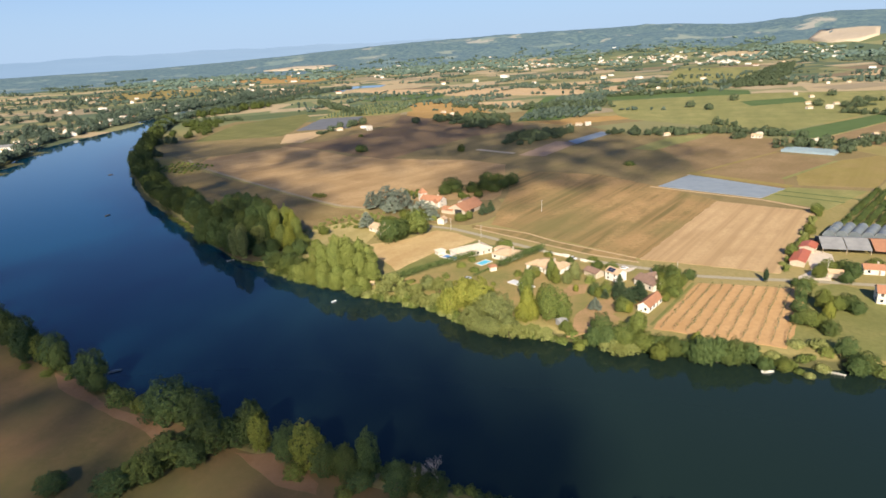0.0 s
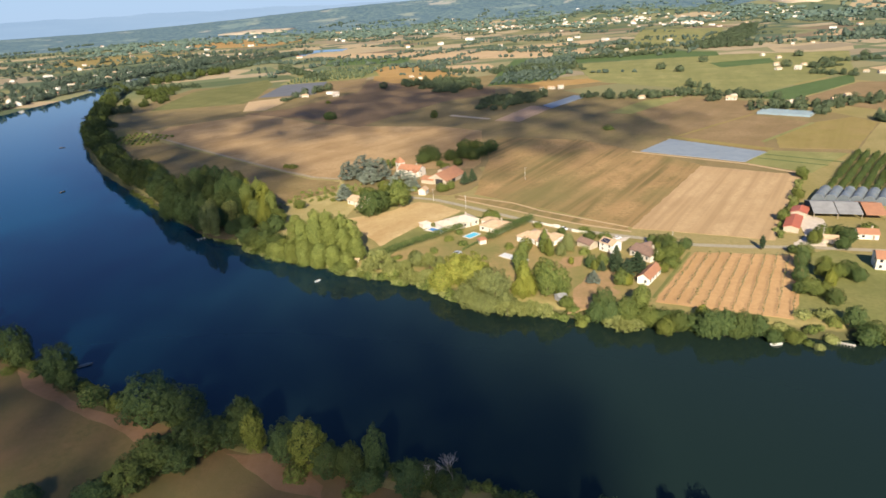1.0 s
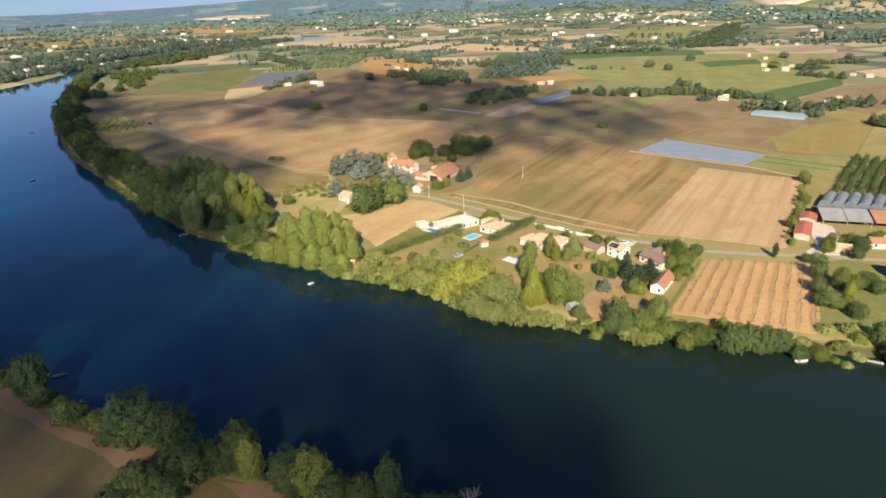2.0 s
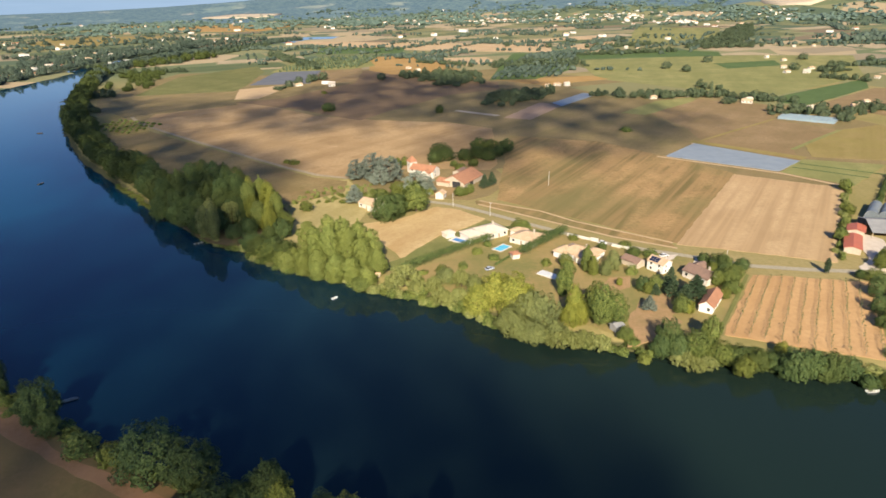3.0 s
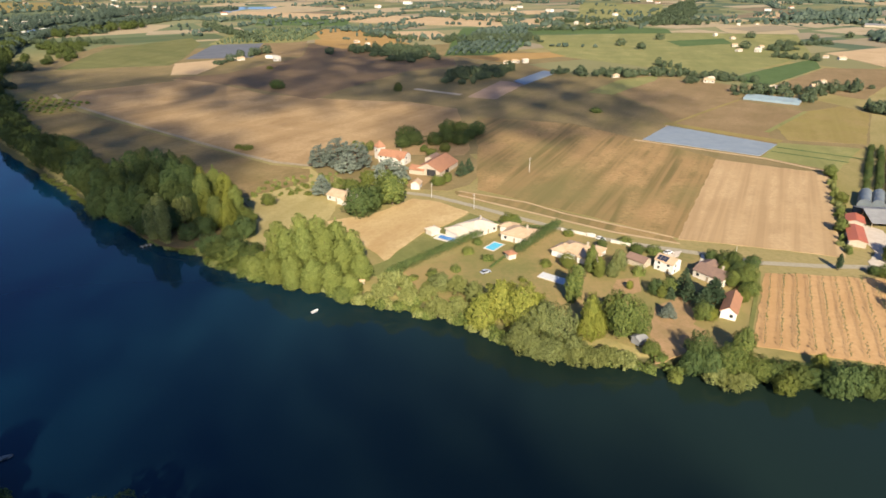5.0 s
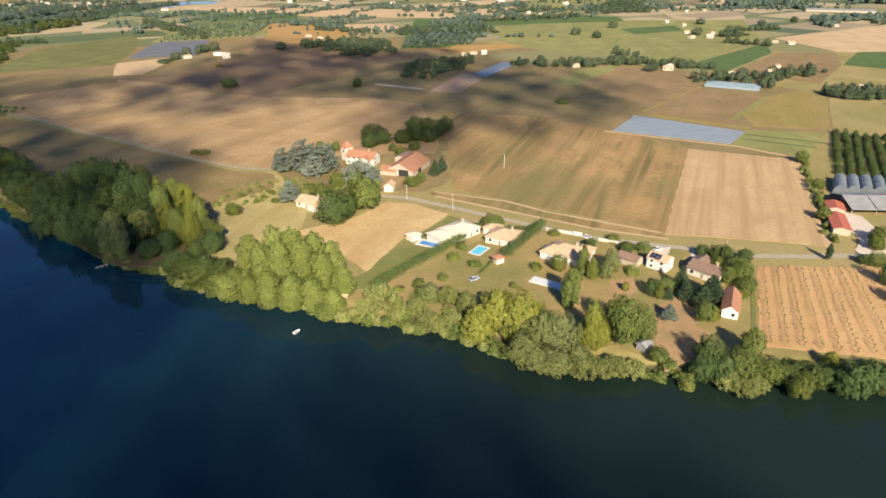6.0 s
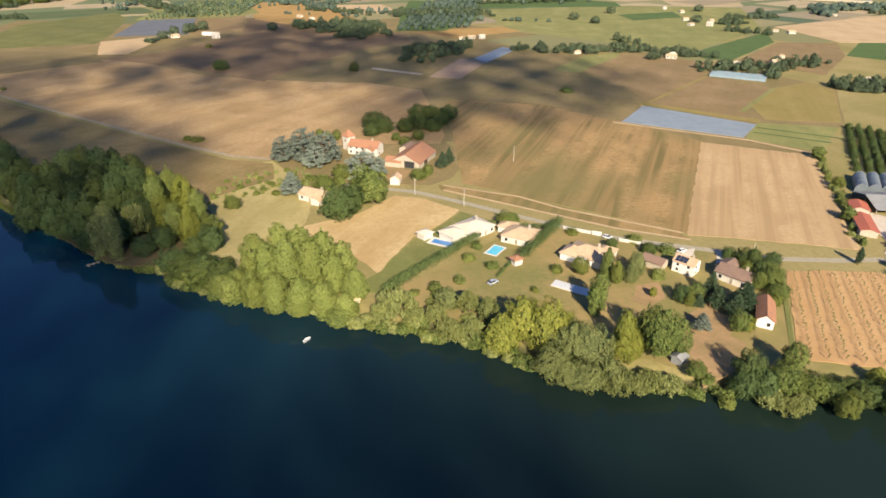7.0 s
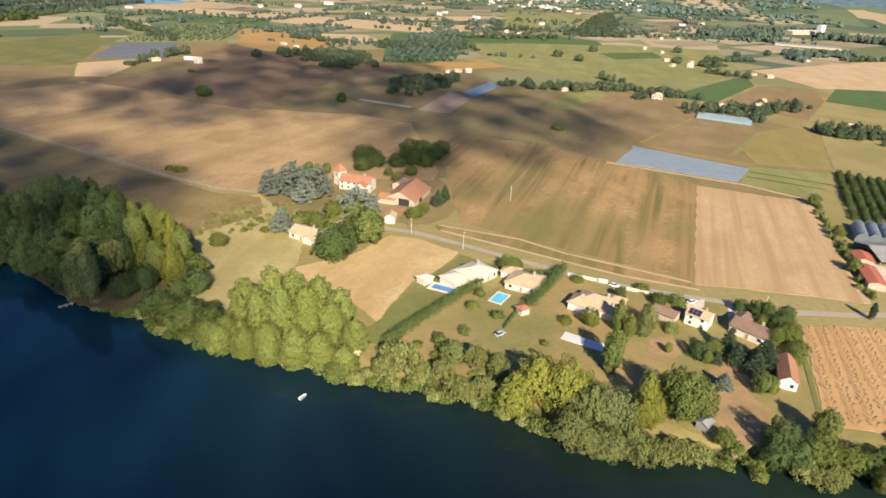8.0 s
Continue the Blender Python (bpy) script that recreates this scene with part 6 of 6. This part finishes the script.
for i in range(12):
    bm = bmesh.new()
    add_box(bm, -6.1 + i * 1.11, 0, 0.30, 1.03, 4.1, 0.05)
    part("slat", bm, M_SLATS, slab)
tagged(slab, "white covered pool slab on a lawn", "pool cover")


def low_wall(ax, ay, bx, by, h):
    l = math.hypot(bx - ax, by - ay)
    base = root("garden_wall", (ax + bx) / 2, (ay + by) / 2, 0, math.degrees(math.atan2(by - ay, bx - ax)))
    bm = bmesh.new()
    add_box(bm, 0, 0, -0.2, l, 0.3, h + 0.2)
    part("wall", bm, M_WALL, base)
    bm = bmesh.new()
    add_box(bm, 0, 0, h, l + 0.1, 0.42, 0.1)
    part("coping", bm, M_WHITE, base)
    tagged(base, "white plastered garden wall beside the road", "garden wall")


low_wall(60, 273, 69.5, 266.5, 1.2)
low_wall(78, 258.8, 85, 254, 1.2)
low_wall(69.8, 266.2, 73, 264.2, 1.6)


def utility_pole(x, y, h, arm):
    base = root("utility_pole", x, y)
    bm = bmesh.new()
    add_rod(bm, (0, 0, -0.6), (0, 0, h), 0.13, 0.08, 8)
    part("post", bm, M_DECK, base)
    if arm:
        bm = bmesh.new()
        add_box(bm, 0, 0, h - 0.7, 1.6, 0.12, 0.12, -40)
        part("crossarm", bm, M_WOOD, base)
        for s in (-0.65, 0, 0.65):
            bm = bmesh.new()
            add_rod(bm, (s * 0.77, -s * 0.64, h - 0.58), (s * 0.77, -s * 0.64, h - 0.36), 0.06, 0.04, 6)
            part("insulator", bm, M_WHITE, base)
    tagged(base, "grey concrete utility pole beside the field", "utility pole", "utility poles")


for x, y, h, arm in ((24.5, 302.5, 8, True), (5, 320, 8, True), (63.5, 358.5, 8.5, True), (121, 236, 7, False), (187, 231, 8, True)):
    utility_pole(x, y, h, arm)


def car(x, y, turn, paint, label):
    base = root("car", x, y, 0.03, turn)
    bm = bmesh.new()
    prof = [(-2.0, 0.35), (-2.05, 0.75), (-1.9, 0.95), (1.0, 0.95), (1.95, 0.80), (2.05, 0.45), (2.0, 0.3)]
    a = [bm.verts.new((px, -0.85, pz)) for px, pz in prof]
    b = [bm.verts.new((px, 0.85, pz)) for px, pz in prof]
    for i in range(len(prof)):
        j = (i + 1) % len(prof)
        bm.faces.new((a[i], b[i], b[j], a[j]))
    bm.faces.new(a[::-1])
    bm.faces.new(b)
    bmesh.ops.recalc_face_normals(bm, faces=bm.faces[:])
    part("body", bm, paint, base)
    bm = bmesh.new()
    r = bmesh.ops.create_cube(bm, size=1, matrix=pose(-0.45, 0, 1.18) @ Matrix.Diagonal((2.6, 1.5, 0.5, 1)))
    for v in r["verts"]:
        if v.co.z > 1.2:
            v.co.x = -0.45 + (v.co.x + 0.45) * 0.68
            v.co.y *= 0.85
    part("cabin", bm, M_DARK, base)
    bm = bmesh.new()
    add_box(bm, -0.45, 0, 1.425, 1.7, 1.26, 0.05, 0, 0.02)
    part("roof", bm, paint, base)
    for sx in (-1.3, 1.3):
        for sy in (-0.8, 0.8):
            bm = bmesh.new()
            add_rod(bm, (sx, sy - 0.1, 0.32), (sx, sy + 0.1, 0.32), 0.32, 0.32, 12)
            part("wheel", bm, M_TYRE, base)
    tagged(base, label, "car")


car(20.3, 234.3, 28, M_CARPAINT, "pale blue car parked on dry grass")
car(74.5, 261.8, -40, M_CARWHITE, "white van-like car parked by the road")
car(98, 246, 20, M_CARWHITE, "white car on a drive")


def boat(x, y, turn, l, w, material, label, cabin=False):
    base = root("boat", x, y, WATER_Z, turn)
    bm = bmesh.new()
    n = 9
    rows = []
    for k in range(n):
        t = k / (n - 1)
        hw = w / 2 * (1 - max(0, (t - 0.55) / 0.45) ** 2) * (0.85 + 0.15 * min(1, t * 4))
        sx = -l / 2 + l * t
        rows.append([bm.verts.new(p) for p in ((sx, -hw, 0.42 + 0.15 * t), (sx, -hw * 0.6, -0.12), (sx, hw * 0.6, -0.12), (sx, hw, 0.42 + 0.15 * t), (sx, hw * 0.82, 0.36 + 0.15 * t), (sx, hw * 0.55, 0.08), (sx, -hw * 0.55, 0.08), (sx, -hw * 0.82, 0.36 + 0.15 * t))])
    for p, q in zip(rows, rows[1:]):
        for i in range(8):
            j = (i + 1) % 8
            bm.faces.new((p[i], q[i], q[j], p[j]))
    bm.faces.new(rows[0][::-1])
    bm.faces.new(rows[-1])
    bmesh.ops.remove_doubles(bm, verts=bm.verts[:], dist=0.002)
    bmesh.ops.recalc_face_normals(bm, faces=bm.faces[:])
    part("hull", bm, material, base)
    for sx in (-l * 0.25, l * 0.08):
        bm = bmesh.new()
        add_box(bm, sx, 0, 0.25, 0.28, w * 0.78, 0.05)
        part("thwart", bm, M_WOOD, base)
    if cabin:
        bm = bmesh.new()
        add_box(bm, l * 0.05, 0, 0.4, l * 0.28, w * 0.6, 0.55, 0, 0.06)
        part("cabin", bm, M_WHITE, base)
    tagged(base, label, "boat")


boat(-43, 215, 45, 2.8, 1.2, M_SLATS, "small white rowing boat on the river")
boat(130, 149, 5, 4.2, 1.6, M_WHITE, "white motor boat moored near the bank", True)
boat(-375, 558, 20, 5, 1.8, M_BARK, "dark boat on the river far upstream")
boat(-270, 389, 70, 4.5, 1.6, M_BARK, "dark boat on the river upstream")
boat(-471, 765, 30, 5, 1.8, M_BARK, "dark boat near the river bend")
boat(-113, 148.5, 28, 5.2, 1.5, M_DEADWOOD, "long wooden punt moored under a bank tree")


def jetty(x, y, turn, l, w, posts, label):
    base = root("jetty", x, y, WATER_Z, turn)
    n = int(l / 0.5)
    for i in range(n):
        bm = bmesh.new()
        add_box(bm, -l / 2 + (i + 0.5) * l / n, 0, 0.55, l / n - 0.06, w, 0.07)
        part("plank", bm, M_DECK if posts > 6 else M_WOOD, base)
    for i in range(posts):
        for s in (-1, 1):
            bm = bmesh.new()
            add_rod(bm, (-l / 2 + (i + 0.5) * l / posts, s * w / 2, -2.2), (-l / 2 + (i + 0.5) * l / posts, s * w / 2, 0.9), 0.09, 0.08, 6)
            part("post", bm, M_DECK, base)
    tagged(base, label, "jetty")


jetty(151.5, 147.5, -28, 6.5, 1.0, 7, "pale timber jetty on white posts")
jetty(59, 173.3, 15, 4.0, 1.0, 3, "small weathered timber jetty among bank trees")
jetty(-121.5, 276.5, 35, 5.0, 1.1, 3, "small timber jetty below the poplars")
# small sheds and clutter under the garden trees
house(61.5, 182.5, 30, 3.6, 3.0, 2.1, 0.7, M_GREYSHEET, M_GREYSHEET, "small grey tin shed among bank trees", False, "shed", wins=False, chimney=False)
house(-27, 229.5, 10, 1.8, 1.6, 1.6, 0.5, M_STONE, M_SANDTILE, "tiny stone hut at the water's edge", False, "hut", wins=False, chimney=False)


# ---- the clouds whose shade lies over the plain; they stand high behind the camera ----
CLOUD_Z = 1300.0
BACK = Vector((SUN_DIR.x, SUN_DIR.y)) * (CLOUD_Z / -SUN_DIR.z)
puffs = []
SHADE = [([(-300, 700), (-236, 695), (-170, 725), (-120, 948), (-55, 939), (-3, 820), (105, 829), (115, 747), (159, 680), (209, 585), (222, 526), (194, 477), (164, 448), (124, 440), (86, 442), (50, 450), (17, 477), (3, 535),
           (-34, 565), (-80, 550), (-140, 557), (-177, 548), (-233, 564), (-300, 600), (-380, 640), (-400, 700)], 0.43, 66, 7),
         ([(70, 620), (95, 500), (130, 452), (190, 474), (222, 524), (208, 588), (158, 670), (100, 690)], 0.5, 56, 6),
         ([(-178, 345), (-162, 392), (-126, 380), (-118, 345), (-112, 312), (-100, 292), (-76, 284), (-70, 262), (-90, 252), (-125, 266), (-155, 300)], 0.66, 24, 4),
         ([(-8, 402), (30, 392), (62, 396), (112, 416), (160, 440), (120, 480), (40, 500), (4, 490)], 0.42, 44, 6),
         ([(-234, 567), (-177, 548), (-129, 538), (-154, 514), (-199, 523)], 0.5, 50, 5),
         ([(-330, 640), (-238, 520), (-190, 473), (-132, 425), (-114, 412), (-106, 386), (-150, 372), (-190, 345), (-250, 368), (-350, 500), (-440, 640), (-500, 790), (-400, 790)], 0.76, 30, 5),
         ([(-420, 270), (-190, 215), (-120, 178), (-60, 150), (0, 130), (60, 108), (60, 62), (0, 74), (-60, 92), (-120, 120), (-190, 158), (-420, 190)], 0.92, 18, 5),
         ([(-420, 200), (-190, 165), (-60, 98), (60, 70), (60, 20), (-420, -100)], 0.5, 30, 8),
         ([(-260, 260), (-190, 200), (-110, 148), (-20, 112), (30, 100), (30, 130), (0, 160), (-30, 190), (-66, 224), (-120, 262), (-180, 330)], 0.72, 40, 5)]
LIT = [((-64, 182), (50, 25), 34), ((-70, 121), (9, 4), 8), ((-17, 93), (6, 4), 6), ((-146, 154), (6, 4), 6)]
cpx, cpy = (a.ravel() for a in np.meshgrid(np.arange(-480, 300, 7.5), np.arange(-110, 980, 7.5)))
cpx, cpy = cpx + rng.uniform(-3, 3, cpx.shape), cpy + rng.uniform(-3, 3, cpx.shape)
thick = np.zeros(cpx.shape)
for ring, full, soft, wander in SHADE:
    d = ring_distance(cpx, cpy, ring) + wander * wobble(cpx, cpy, 0.03)
    thick = np.maximum(thick, full * np.clip(0.5 - d / soft, 0, 1))
for (cx, cy), (rx, ry), soft in LIT:
    d = (np.hypot((cpx - cx) / rx, (cpy - cy) / ry) - 1) * min(rx, ry) + 6 * wobble(cpx, cpy, 0.05)
    thick *= np.clip(0.5 + d / soft, 0, 1)
kept = rng.uniform(0, 1, cpx.shape) < thick * (1 + 0.08 * wobble(cpx, cpy, 0.045))
for px, py in zip(cpx[kept], cpy[kept]):
    puffs.append((px - BACK.x, py - BACK.y, CLOUD_Z + rng.uniform(-12, 25), rng.uniform(5.0, 7.0)))
pf = np.array(puffs)
bv, bf = LOW
v = bv[None] * pf[:, 3][:, None, None] * np.array([1, 1, 0.6]) + pf[:, None, :3]
f = (bf[None] + (np.arange(len(pf)) * len(bv))[:, None, None]).reshape(-1, 3)
cloud = raw("cloud", v.reshape(-1, 3).tolist(), f.tolist(), M_CLOUD)
tagged(cloud, "broken fair-weather cloud high over the plain", "cloud", kind="stuff")
